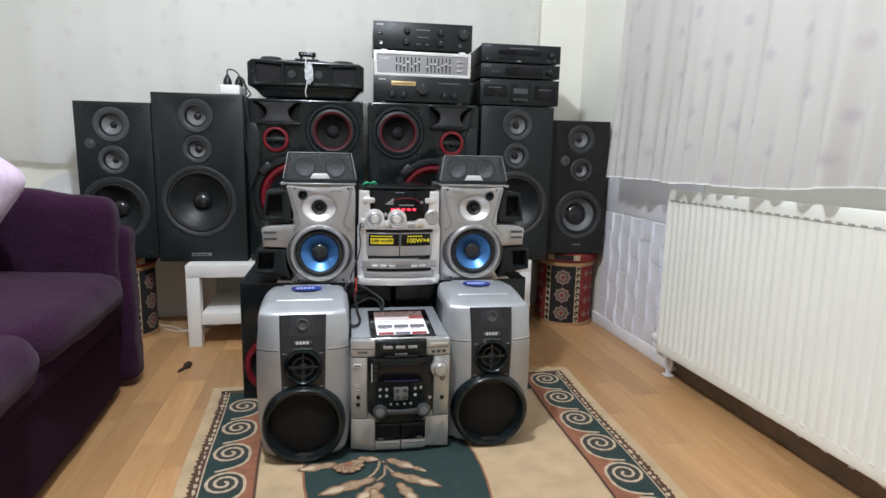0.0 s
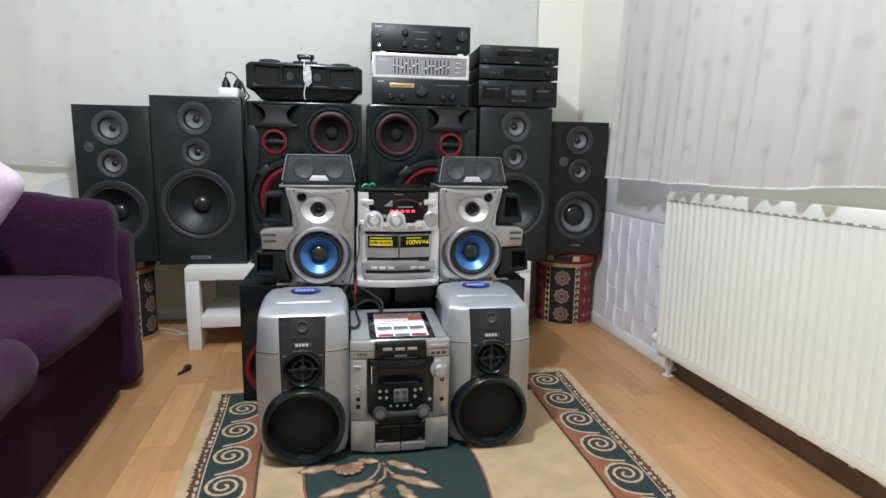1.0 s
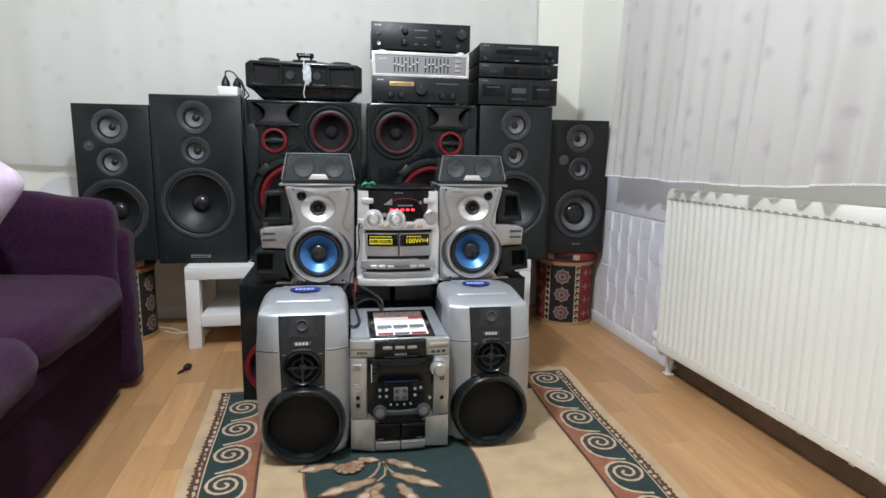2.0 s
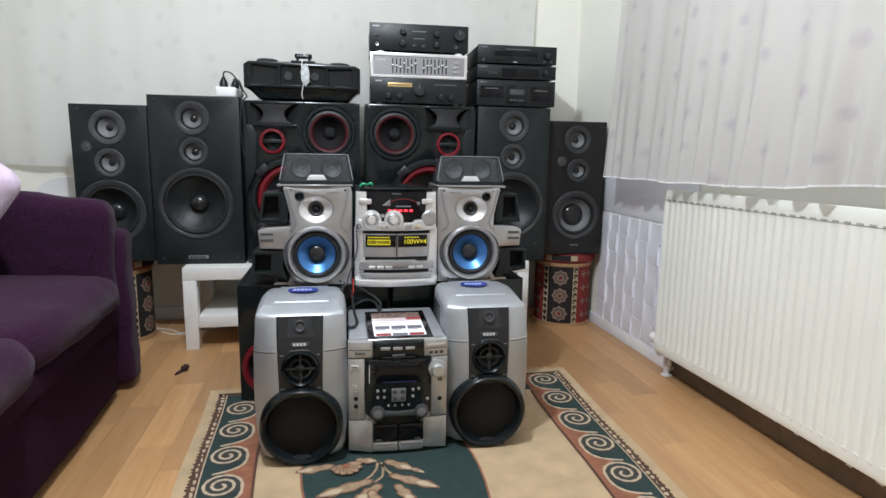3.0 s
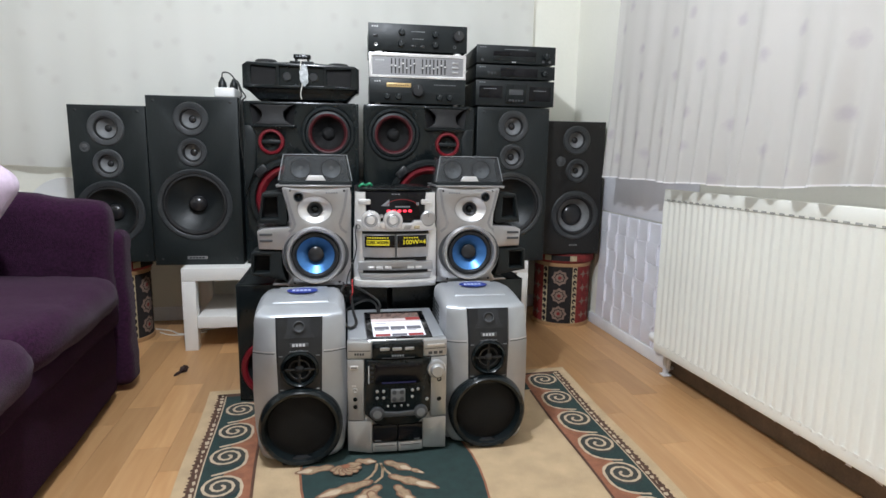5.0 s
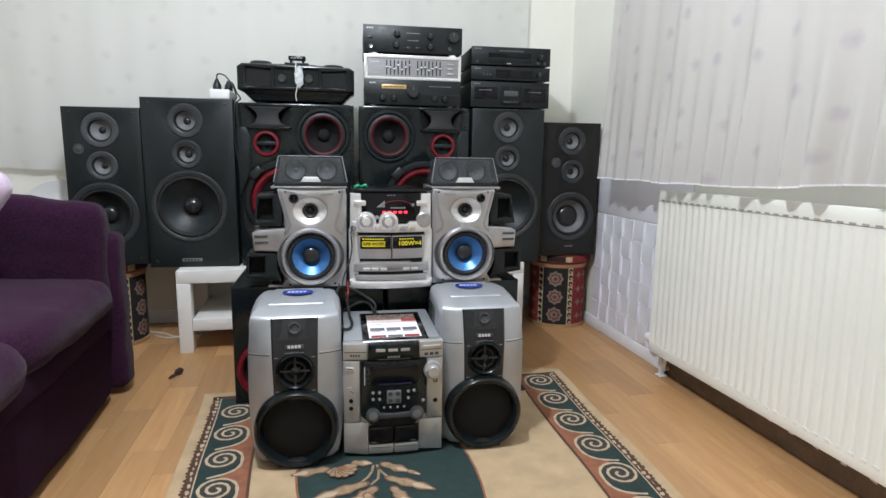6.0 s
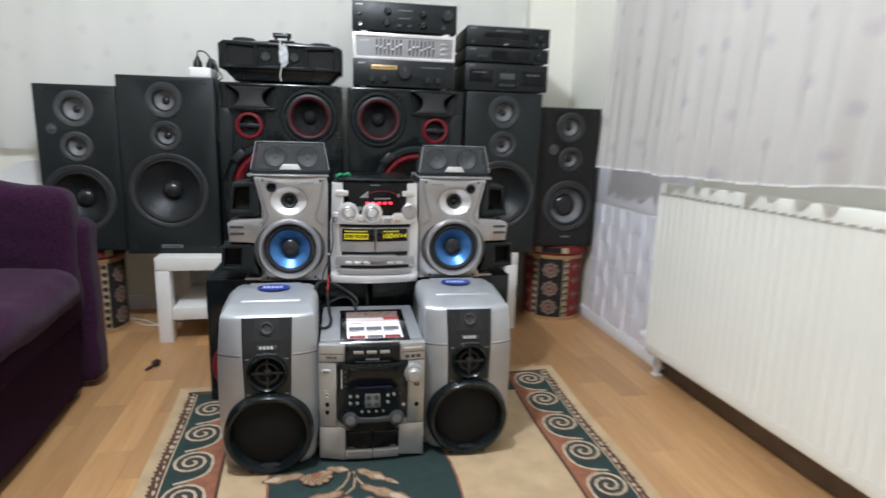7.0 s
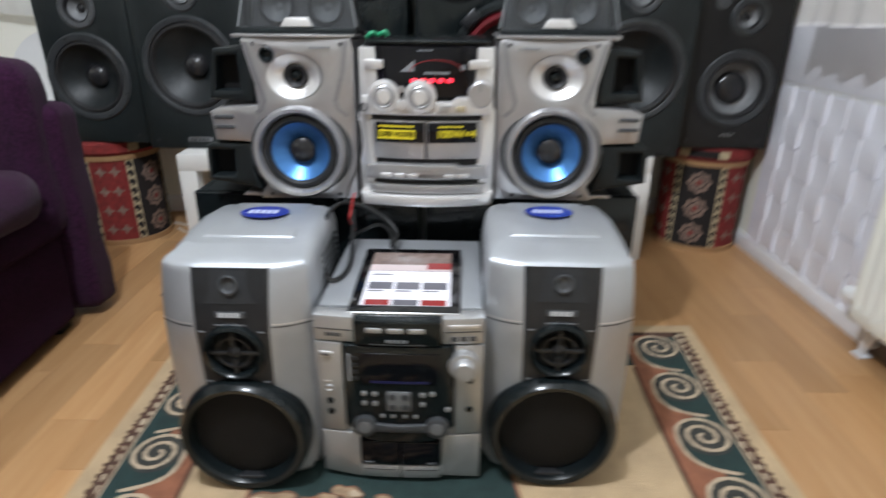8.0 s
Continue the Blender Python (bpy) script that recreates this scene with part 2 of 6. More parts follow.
def curtain_material(name, col, motif):
    """Off-white voile with scattered pale lilac embroidered motifs."""
    m = bpy.data.materials.new(name)
    m.use_nodes = True
    nt = m.node_tree
    b = nt.nodes["Principled BSDF"]
    tc = nt.nodes.new("ShaderNodeTexCoord")
    vo = nt.nodes.new("ShaderNodeTexVoronoi")
    vo.voronoi_dimensions = "2D"
    vo.inputs["Scale"].default_value, vo.inputs["Randomness"].default_value = 6.0, 0.8
    nt.links.new(tc.outputs["UV"], vo.inputs["Vector"])
    nz = nt.nodes.new("ShaderNodeTexNoise")
    nz.inputs["Scale"].default_value, nz.inputs["Detail"].default_value = 38, 3
    nt.links.new(tc.outputs["UV"], nz.inputs["Vector"])
    ad = nt.nodes.new("ShaderNodeMath")
    ad.operation = "MULTIPLY_ADD"
    ad.inputs[1].default_value = 0.16
    nt.links.new(nz.outputs[0], ad.inputs[0])
    nt.links.new(vo.outputs["Distance"], ad.inputs[2])
    r = nt.nodes.new("ShaderNodeValToRGB")
    r.color_ramp.elements[0].position, r.color_ramp.elements[1].position = 0.12, 0.24
    r.color_ramp.elements[0].color, r.color_ramp.elements[1].color = (*motif, 1), (*col, 1)
    nt.links.new(ad.outputs[0], r.inputs[0])
    nt.links.new(r.outputs[0], b.inputs["Base Color"])
    b.inputs["Roughness"].default_value = 0.85
    b.inputs["Sheen Weight"].default_value = 0.1
    w = nt.nodes.new("ShaderNodeTexWave")
    w.inputs["Scale"].default_value, w.inputs["Distortion"].default_value = 120, 1.0
    nt.links.new(tc.outputs["UV"], w.inputs["Vector"])
    bp = nt.nodes.new("ShaderNodeBump")
    bp.inputs["Strength"].default_value, bp.inputs["Distance"].default_value = 0.12, 0.001
    nt.links.new(w.outputs[0], bp.inputs["Height"])
    nt.links.new(bp.outputs[0], b.inputs["Normal"])
    # thin cloth: part of the light goes through
    tl = nt.nodes.new("ShaderNodeBsdfTranslucent")
    nt.links.new(r.outputs[0], tl.inputs[0])
    mx = nt.nodes.new("ShaderNodeMixShader")
    mx.inputs[0].default_value = 0.40
    nt.links.new(b.outputs[0], mx.inputs[1])
    nt.links.new(tl.outputs[0], mx.inputs[2])
    tr = nt.nodes.new("ShaderNodeBsdfTransparent")
    mt = nt.nodes.new("ShaderNodeMixShader")
    mt.inputs[0].default_value = 0.19
    nt.links.new(mx.outputs[0], mt.inputs[1])
    nt.links.new(tr.outputs[0], mt.inputs[2])
    nt.links.new(mt.outputs[0], nt.nodes["Material Output"].inputs[0])
    return m


def clear_material():
    """Thin smoky plastic cover."""
    m = bpy.data.materials.new("smoked_clear_plastic")
    m.use_nodes = True
    nt = m.node_tree
    b = nt.nodes["Principled BSDF"]
    b.inputs["Base Color"].default_value = (0.10, 0.105, 0.11, 1)
    b.inputs["Roughness"].default_value = 0.07
    tr = nt.nodes.new("ShaderNodeBsdfTransparent")
    tr.inputs[0].default_value = (0.86, 0.88, 0.89, 1)
    mx = nt.nodes.new("ShaderNodeMixShader")
    mx.inputs[0].default_value = 0.33
    nt.links.new(tr.outputs[0], mx.inputs[1])
    nt.links.new(b.outputs[0], mx.inputs[2])
    nt.links.new(mx.outputs[0], nt.nodes["Material Output"].inputs[0])
    return m


M["oak"] = wood_material()
M["voile"] = curtain_material("lilac_motif_voile", (0.72, 0.697, 0.68), (0.615, 0.57, 0.61))
M["voile_back"] = curtain_material("cream_voile", (0.86, 0.86, 0.84), (0.81, 0.80, 0.785))
M["clear"] = clear_material()

# ---- mesh helpers ----


def bx(x0, x1, y0, y1, z0, z1, bev=0.0, seg=2):
    bm = bmesh.new()
    bmesh.ops.create_cube(bm, size=1)
    for v in bm.verts:
        v.co = ((x0 + x1) / 2 + v.co.x * (x1 - x0), (y0 + y1) / 2 + v.co.y * (y1 - y0), (z0 + z1) / 2 + v.co.z * (z1 - z0))
    if bev:
        bmesh.ops.bevel(bm, geom=bm.edges[:], offset=bev, segments=seg, affect="EDGES", profile=0.5)
    return bm


def join(*bms):
    out = bmesh.new()
    for b in bms:
        me = bpy.data.meshes.new("tmp")
        b.to_mesh(me)
        out.from_mesh(me)
        bpy.data.meshes.remove(me)
        b.free()
    return out


def moved(bm, m):
    bmesh.ops.transform(bm, matrix=m, verts=bm.verts)
    return bm


def lathe(profile, n=40, x=0.0, z=0.0, sx=1.0, sz=1.0):
    """Turned about an axis along y through (x, z): profile of (radius, y)."""
    bm = bmesh.new()
    rings = []
    for r, y in profile:
        if r <= 1e-6:
            rings.append([bm.verts.new((x, y, z))])
        else:
            rings.append([bm.verts.new((x + sx * r * math.cos(2 * math.pi * i / n), y, z + sz * r * math.sin(2 * math.pi * i / n))) for i in range(n)])
    for a, b in zip(rings, rings[1:]):
        for i in range(n):
            j = (i + 1) % n
            if len(a) == 1 and len(b) == 1:
                continue
            if len(a) == 1:
                bm.faces.new((a[0], b[i], b[j]))
            elif len(b) == 1:
                bm.faces.new((a[i], a[j], b[0]))
            else:
                bm.faces.new((a[i], a[j], b[j], b[i]))
    bmesh.ops.recalc_face_normals(bm, faces=bm.faces[:])
    return bm


def turned(profile, n=40):
    """Turned about z: profile of (radius, z)."""
    return moved(lathe(profile, n), Matrix.Rotation(radians(90), 4, "X"))


def circle(x, z, r, n=40, sx=1.0):
    return [(x + sx * r * math.cos(2 * math.pi * i / n), z + r * math.sin(2 * math.pi * i / n)) for i in range(n)]


def plate(outline, y0, y1, holes=(), bev=0.0):
    """A sheet with the outline (x, z) and holes, from y0 (front) to y1 (back)."""
    bm = bmesh.new()
    loops = [list(outline), *[list(h) for h in holes]]
    edges, front = [], []
    for lp in loops:
        vs = [bm.verts.new((px, y0, pz)) for px, pz in lp]
        front.append(vs)
        edges += [bm.edges.new((vs[i], vs[(i + 1) % len(vs)])) for i in range(len(vs))]
    bmesh.ops.triangle_fill(bm, use_beauty=True, use_dissolve=False, edges=edges)
    faces = bm.faces[:]
    made = bmesh.ops.extrude_face_region(bm, geom=faces)
    for v in made["geom"]:
        if isinstance(v, bmesh.types.BMVert):
            v.co.y = y1
    bmesh.ops.recalc_face_normals(bm, faces=bm.faces[:])
    if bev:
        rim = [e for e in bm.edges if abs(e.verts[0].co.y - y0) < 1e-6 and abs(e.verts[1].co.y - y0) < 1e-6 and len(e.link_faces) == 2 and e.calc_face_angle(0) > 0.5]
        bmesh.ops.bevel(bm, geom=rim, offset=bev, segments=2, affect="EDGES", profile=0.5)
    return bm


def tube(pts, r, n=8, smooth=6):
    """A round cord through the points."""
    P = [Vector(p) for p in pts]
    line = []
    for i in range(len(P) - 1):
        a, b, c, d = P[max(i - 1, 0)], P[i], P[i + 1], P[min(i + 2, len(P) - 1)]
        for k in range(smooth):
            t = k / smooth
            line.append(0.5 * ((2 * b) + (c - a) * t + (2 * a - 5 * b + 4 * c - d) * t * t + (3 * b - a - 3 * c + d) * t ** 3))
    line.append(P[-1])
    bm = bmesh.new()
    rings = []
    for i, p in enumerate(line):
        d = (line[min(i + 1, len(line) - 1)] - line[max(i - 1, 0)]).normalized()
        u = d.cross(Vector((0, 0, 1)))
        u = u.normalized() if u.length > 1e-3 else Vector((1, 0, 0))
        w = d.cross(u).normalized()
        rings.append([bm.verts.new(p + r * (math.cos(2 * math.pi * k / n) * u + math.sin(2 * math.pi * k / n) * w)) for k in range(n)])
    for a, b in zip(rings, rings[1:]):
        for k in range(n):
            bm.faces.new((a[k], a[(k + 1) % n], b[(k + 1) % n], b[k]))
    bm.faces.new(rings[0])
    bm.faces.new(rings[-1])
    bmesh.ops.recalc_face_normals(bm, faces=bm.faces[:])
    return bm


def finish(bm, name, material):
    me = bpy.data.meshes.new(name)
    bm.to_mesh(me)
    bm.free()
    me.materials.append(material)
    me.shade_smooth()
    me.set_sharp_from_angle(angle=radians(38))
    return me


def part(name, bm, material, parent, label=""):
    ob = new(name, finish(bm, name, material))
    ob.parent = parent
    return tagged(ob, label)


def again(ob, x=0.0, y=0.0, z=0.0):
    """The same piece once more under its parent, shifted."""
    o = new(ob.name.split(".")[0], ob.data)
    o.parent = ob.parent
    o.location = (x, y, z)
    return o


def thing(name, m, label, category, group="", kind=""):
    ob = new(name)
    ob.empty_display_size = 0.05
    ob.matrix_basis = m
    return tagged(ob, label, category, group, kind)


def single(name, bm, material, label, category, group="", kind="", m=None):
    ob = new(name, finish(bm, name, material))
    if m:
        ob.matrix_basis = m
    return tagged(ob, label, category, group, kind)


def words(text, size, x, y, z, material, parent, name="lettering", width=None):
    """Raised lettering with the built-in font, facing -y, its middle at (x, z)."""
    cu = bpy.data.curves.new(name, "FONT")
    cu.body, cu.size, cu.extrude, cu.offset, cu.align_x, cu.align_y = text, size, 0.0006, size * 0.022, "CENTER", "CENTER"
    tmp = bpy.data.objects.new("tmp", cu)
    me = bpy.data.meshes.new_from_object(tmp)
    bpy.data.objects.remove(tmp)
    me.name = name
    w = max(v.co.x for v in me.vertices) - min(v.co.x for v in me.vertices)
    k = width / w if width else 1.0
    me.transform(Matrix.Translation((x, y, z)) @ Matrix.Rotation(radians(90), 4, "X") @ Matrix.Diagonal((k, 1, 1, 1)))
    me.materials.append(material)
    ob = new(name, me)
    ob.parent = parent
    return ob


def bars(x, y, z, w, h, n, material, parent, name="print"):
    """A line of unreadable print as n short bars."""
    step = w / n
    return part(name, join(*[bx(x - w / 2 + i * step, x - w / 2 + i * step + step * 0.72, y - 0.0008, y + 0.001, z - h / 2, z + h / 2) for i in range(n)]), material, parent)

# ---- the room ----
XL, XR, YB, YF, H = -2.6, 1.465, 3.06, -2.3, 2.6


def wall(name, bm, label):
    return single(name, bm, M["wall"], label, "wall", kind="structure")


wall("wall_north", bx(XL - 0.15, XR + 0.15, YB, YB + 0.15, 0, H), "cream painted plaster wall behind the speakers")
wall("wall_east", bx(XR, XR + 0.15, YF, YB, 0, H), "cream painted plaster wall behind the radiator")
wall("wall_south", bx(XL - 0.15, XR + 0.15, YF - 0.15, YF, 0, H), "plain cream painted wall")
wall("wall_west", bx(XL - 0.15, XL, YF, YB, 0, H), "plain cream painted wall behind the sofa")
single("ceiling", bx(XL - 0.15, XR + 0.15, YF - 0.15, YB + 0.15, H, H + 0.12), M["ceiling"], "white painted ceiling", "ceiling", kind="structure")
floor = single("floor", bx(XL, XR, YF, YB, -0.12, -0.012), M["subfloor"], "light oak laminate floor with staggered boards", "floor", kind="structure")


def skirting(name, bm):
    return single(name, bm, M["skirting"], "white skirting board along the wall", "baseboard", kind="structure")


skirting("baseboard_east", bx(XR - 0.014, XR - 0.001, 2.0, YB - 0.02, 0.0, 0.055, 0.004))
# mottled brown strip along the wall foot where the white skirting stops
single("trim_under_radiator", bx(XR - 0.012, XR - 0.001, YF, 1.995, 0.0, 0.12, 0.002), M["brown_strip"], "dark brown strip of wall below the radiator", "trim", kind="structure")
skirting("baseboard_north", bx(XL, XR - 0.016, YB - 0.014, YB - 0.001, 0.0, 0.07, 0.004))


def ceiling_lamp():
    """Bare bulb lamp hanging over the rug, out of view."""
    t = thing("ceiling_lamp", pose(LAMP[0], LAMP[1], H), "small white ceiling lamp with a bare bulb", "lamp")
    q = LAMP[2] - H
    part("canopy", turned([(0, 0), (0.05, 0), (0.045, -0.02), (0, -0.022)], 24), M["white_plastic"], t)
    part("cord", tube([(0, 0, -0.02), (0, 0, -0.06), (0, 0, LAMP[2] - H + 0.10)], 0.004), M["cable_white"], t)
    part("holder", turned([(0, q + 0.11), (0.02, q + 0.11), (0.022, q + 0.075), (0, q + 0.07)], 20), M["white_plastic"], t)


ceiling_lamp()


def curtain_sheet(n, along, fold, z0, z1, rows=14):
    """Grid sheet: along(u) gives the run, fold(u, w) the depth; UV in metres."""
    bm = bmesh.new()
    uv = bm.loops.layers.uv.new("UVMap")
    g = []
    for j in range(rows + 1):
        w = j / rows
        g.append([bm.verts.new((along(i / n), fold(i / n, w), z0(i / n) + ((z1(i / n) if callable(z1) else z1) - z0(i / n)) * w)) for i in range(n + 1)])
    span = abs(along(1) - along(0))
    for j in range(rows):
        for i in range(n):
            f = bm.faces.new((g[j][i], g[j][i + 1], g[j + 1][i + 1], g[j + 1][i]))
            for lp, (a, b) in zip(f.loops, ((i, j), (i + 1, j), (i + 1, j + 1), (i, j + 1))):
                lp[uv].uv = (a / n * span, b / rows * 1.8)
    return bm


def curtains():
    rnd = random.Random(5)
    ph = [rnd.uniform(0, 6.28) for _ in range(8)]

    def fold_back(u, w):
        return 3.02 + 0.004 * math.sin(u * 70 + ph[0]) + 0.003 * math.sin(u * 151 + ph[1] + 0.6 * w) + 0.004 * math.sin(u * 33 + ph[2])

    sheet = curtain_sheet(420, lambda u: XL + 0.02 + u * 3.768, fold_back, lambda u: 0.768 + 0.004 * math.sin(u * 60), H - 0.03)
    t = thing("back_curtain", pose(0, 0, 0), "cream voile window curtain with soft folds", "curtain")
    part("fabric", sheet, M["voile_back"], t)
    part("rail", bx(XL + 0.02, 1.19, 2.995, 3.045, H - 0.035, H - 0.005, 0.003), M["white_plastic"], t)

    def fold_right(u, w):
        y = 2.418 - u * 4.03
        k = min(1.0, 0.62 + max(0.0, 2.3 - y) * 0.5)
        s = 0.55 * math.sin(y * 21 + 1.6 * math.sin(y * 5 + ph[3]) + 0.5 * w) + 0.26 * math.sin(y * 39 + 1.2 * math.sin(y * 9 + ph[6]) + ph[4] + 0.7 * w) + 0.30 * math.sin(y * 11 + ph[5]) + 0.78 * max(0.08, 1 - 4.5 * w) * math.sin(y * 78 + 1.4 * math.sin(y * 8 + ph[1]) + ph[7] + w)
        base = 1.330
        return base + (1.398 - base) * w - 0.024 * k * s * (1.0 - 0.35 * w)

    def hem_z(u):
        return 0.761 + 0.007 * min(1, u * 6) + 0.034 * min(1, max(0, u * 4.03 - 0.91) / 0.4) + 0.002 * math.sin(u * 90) + 0.002 * math.sin(u * 37)

    swap = Matrix(((0, 1, 0, 0), (1, 0, 0, 0), (0, 0, 1, 0), (0, 0, 0, 1)))
    sheet = curtain_sheet(900, lambda u: 2.418 - u * 4.03, fold_right, hem_z, H - 0.03)
    moved(sheet, swap)
    tape = curtain_sheet(900, lambda u: 2.418 - u * 4.03, lambda u, w: fold_right(u, 0) - 0.0012, hem_z, lambda u: hem_z(u) + 0.005, 1)
    moved(tape, swap)
    t = thing("side_curtain", pose(0, 0, 0), "white voile curtain with pale lilac flower motifs", "curtain")
    part("fabric", sheet, M["voile"], t)
    part("hem", tape, M["hem"], t, "narrow white hem")
    part("rail", bx(1.37, 1.43, -1.62, 2.45, H - 0.035, H - 0.005, 0.003), M["white_plastic"], t)


curtains()


def radiator():
    """Pressed steel panel radiator, ribs upright, slotted top rim."""
    t = thing("radiator", pose(1.367, 1.986, 0.103, -0.6, 0, 0), "cream enamelled panel radiator with upright ribs", "radiator")
    L, h = 1.72, 0.634
    bm = bmesh.new()
    prof, y, pitch = [], 0.0, 0.0345
    prof.append((0.0, 0.0))
    y = 0.016
    while y + pitch < L:
        prof += [(y, 0.0), (y + 0.006, 0.0048), (y + 0.015, 0.0048), (y + 0.021, 0.0)]
        y += pitch
    prof.append((L, 0.0))
    z_ = (0.035, 0.05, h - 0.06, h - 0.045)
    rows = []
    for k, z in enumerate(z_):
        f = 1.0 if k in (1, 2) else 0.0
        rows.append([bm.verts.new((d * f, -yy, z)) for yy, d in prof])
    for a, b in zip(rows, rows[1:]):
        for i in range(len(prof) - 1):
            bm.faces.new((a[i], a[i + 1], b[i + 1], b[i]))
    part("ribbed_panel", bm, M["radiator"], t)
    part("lower_rim", bx(0.0, 0.012, -L, 0, 0.0, 0.035, 0.003), M["radiator"], t)
    part("upper_rim", bx(0.0, 0.012, -L, 0, h - 0.045, h, 0.004), M["radiator"], t)
    part("back_panel", bx(0.062, 0.075, -L, 0, 0.0, h - 0.01, 0.003), M["radiator"], t)
    part("side_cover", bx(0.012, 0.075, -0.004, 0.0, 0.012, h - 0.004, 0.001), M["radiator"], t)
    bms = [bx(0.014, 0.06, -0.03 - i * 0.034, -0.012 - i * 0.034, h - 0.012, h - 0.006) for i in range(49)]
    part("top_grille", join(*bms), M["radiator"], t)
    slot = part("slot", bx(-0.0006, 0.001, -0.039, -0.020, h - 0.0425, h - 0.0375), M["slot_grey"], t)
    for i in range(1, 49):
        again(slot, 0, -i * pitch, 0)
    boss = part("weld_boss", bx(-0.001, 0.003, -0.036, -0.021, 0.028, 0.038, 0.0012, 1), M["radiator"], t)
    for i in range(1, 49):
        again(boss, 0, -i * pitch, 0)
    part("valve", join(moved(lathe([(0, -0.03), (0.02, -0.03), (0.023, 0), (0.018, 0.012), (0, 0.013)], 20), Matrix.Translation((0.045, 0.048, 0.03)) @ Matrix.Rotation(radians(180), 4, "Z")),
                       moved(lathe([(0, -0.02), (0.009, -0.02), (0.009, 0.06), (0, 0.06)], 14), Matrix.Translation((0.045, 0.0, 0.03)))), M["white_plastic"], t, "white radiator valve")
    part("foot_bracket", join(bx(0.045, 0.062, -0.022, -0.004, -0.103, 0.04, 0.003), bx(0.038, 0.070, -0.030, 0.004, -0.103, -0.096, 0.002)), M["skirting"], t)
    part("pipe", tube([(0.05, -0.03, 0.01), (0.052, -0.034, -0.04), (0.06, -0.02, -0.07), (0.085, -0.01, -0.075)], 0.008), M["skirting"], t)


radiator()


def lack_bench():
    """Long low white bench with an open shelf."""
    t = thing("white_bench", pose(-0.49, 2.56, 0), "long low white lacquered bench with an open shelf", "bench")
    w, d = 1.537, 0.42
    part("top", bx(0, w, 0, d, 0.305, 0.36, 0.003), M["white_lacquer"], t)
    part("shelf", bx(0.056, w - 0.056, 0.004, d - 0.004, 0.096, 0.148, 0.003), M["white_lacquer"], t)
    for x in (0, w - 0.055):
        for y in (0, d - 0.055):
            part("leg", bx(x, x + 0.055, y, y + 0.055, 0, 0.305, 0.0025), M["white_lacquer"], t)


lack_bench()


def sofa():
    t = thing("sofa", pose(-0.583, 2.216, 0, 0, 0, 2.1), "deep purple chenille sofa with loose seat cushions", "sofa")

    def soft(x0, x1, y0, y1, z0, z1, bev, puff=0.0, seed=0):
        bm = bx(x0, x1, y0, y1, z0, z1, bev, 5)
        bmesh.ops.subdivide_edges(bm, edges=[e for e in bm.edges if e.calc_length() > 0.12], cuts=18, use_grid_fill=True)
        cx, cy, cz = (x0 + x1) / 2, (y0 + y1) / 2, (z0 + z1) / 2
        for v in bm.verts:
            u, w = (v.co.x - cx) / (x1 - x0) * 2, (v.co.y - cy) / (y1 - y0) * 2
            v.co.z += puff * max(0, 1 - u * u) * max(0, 1 - w * w) * (1 if v.co.z > cz else 0)
            v.co += 0.004 * Vector((noise.noise(v.co * 24), noise.noise(v.co * 24 + Vector((3, seed, 0))), noise.noise(v.co * 24 + Vector((seed, 0, 9)))))
            v.co += 0.007 * Vector((noise.noise(v.co * 8 + Vector((seed, 0, 0))), noise.noise(v.co * 8 + Vector((0, seed, 4))), noise.noise(v.co * 7 + Vector((seed, 7, 0)))))
        return bm

    part("base", soft(-0.95, -0.022, -2.6, -0.115, 0.03, 0.372, 0.02), M["sofa_shaded"], t)
    arm = soft(-0.95, -0.02, -0.13, -0.0, 0.25, 0.672, 0.045, 0.010, 3)
    for v in arm.verts:
        if v.co.z > 0.45:
            v.co.z += 0.042 * (v.co.z - 0.45) / 0.2 * min(1.0, max(0.0, -v.co.x / 0.45))
    part("armrest", arm, M["sofa"], t)
    part("arm_panel", soft(-0.9, 0.012, -0.075, 0.03, 0.02, 0.575, 0.028, 0, 5), M["sofa"], t)
    part("front_rail", soft(-0.9, -0.004, -2.59, -0.118, 0.262, 0.345, 0.022, 0.0, 9), M["sofa_shaded"], t, "padded rail below the cushions")

    def cushion(y0, y1, front, seed):
        """A seat pad whose front corners are drawn back in a curve."""
        bm = soft(-0.9, front, y0, y1, 0.338, 0.450, 0.052, 0.020, seed)
        for v in bm.verts:
            end = max(0.0, 1.0 - min(y1 - v.co.y, v.co.y - y0) / 0.17)
            fwd = max(0.0, (v.co.x + 0.35) / (front + 0.35))
            v.co.x -= 0.085 * end * end * fwd
            v.co.z -= 0.010 * end * end * fwd
        part("seat_cushion", bm, M["sofa"], t)

    cushion(-0.84, -0.128, 0.040, 1)
    cushion(-1.53, -0.79, 0.060, 2)
    cushion(-2.45, -1.50, 0.060, 6)
    part("backrest", soft(-1.12, -0.78, -2.6, -0.10, 0.03, 0.80, 0.06, 0.0, 8), M["sofa"], t)
    for x in (-0.10, -0.85):
        for y in (-0.17, -2.5):
            part("foot", bx(x, x + 0.05, y, y + 0.05, 0.0, 0.04, 0.004), M["satin"], t)
    c = bx(-0.19, 0.19, -0.055, 0.055, -0.18, 0.18, 0.05, 5)
    single("throw_cushion", c, M["lilac"], "pale lilac plush cushion resting on the sofa", "cushion", m=pose(-0.978, 1.90, 0.708, -20, 28, -25))


sofa()


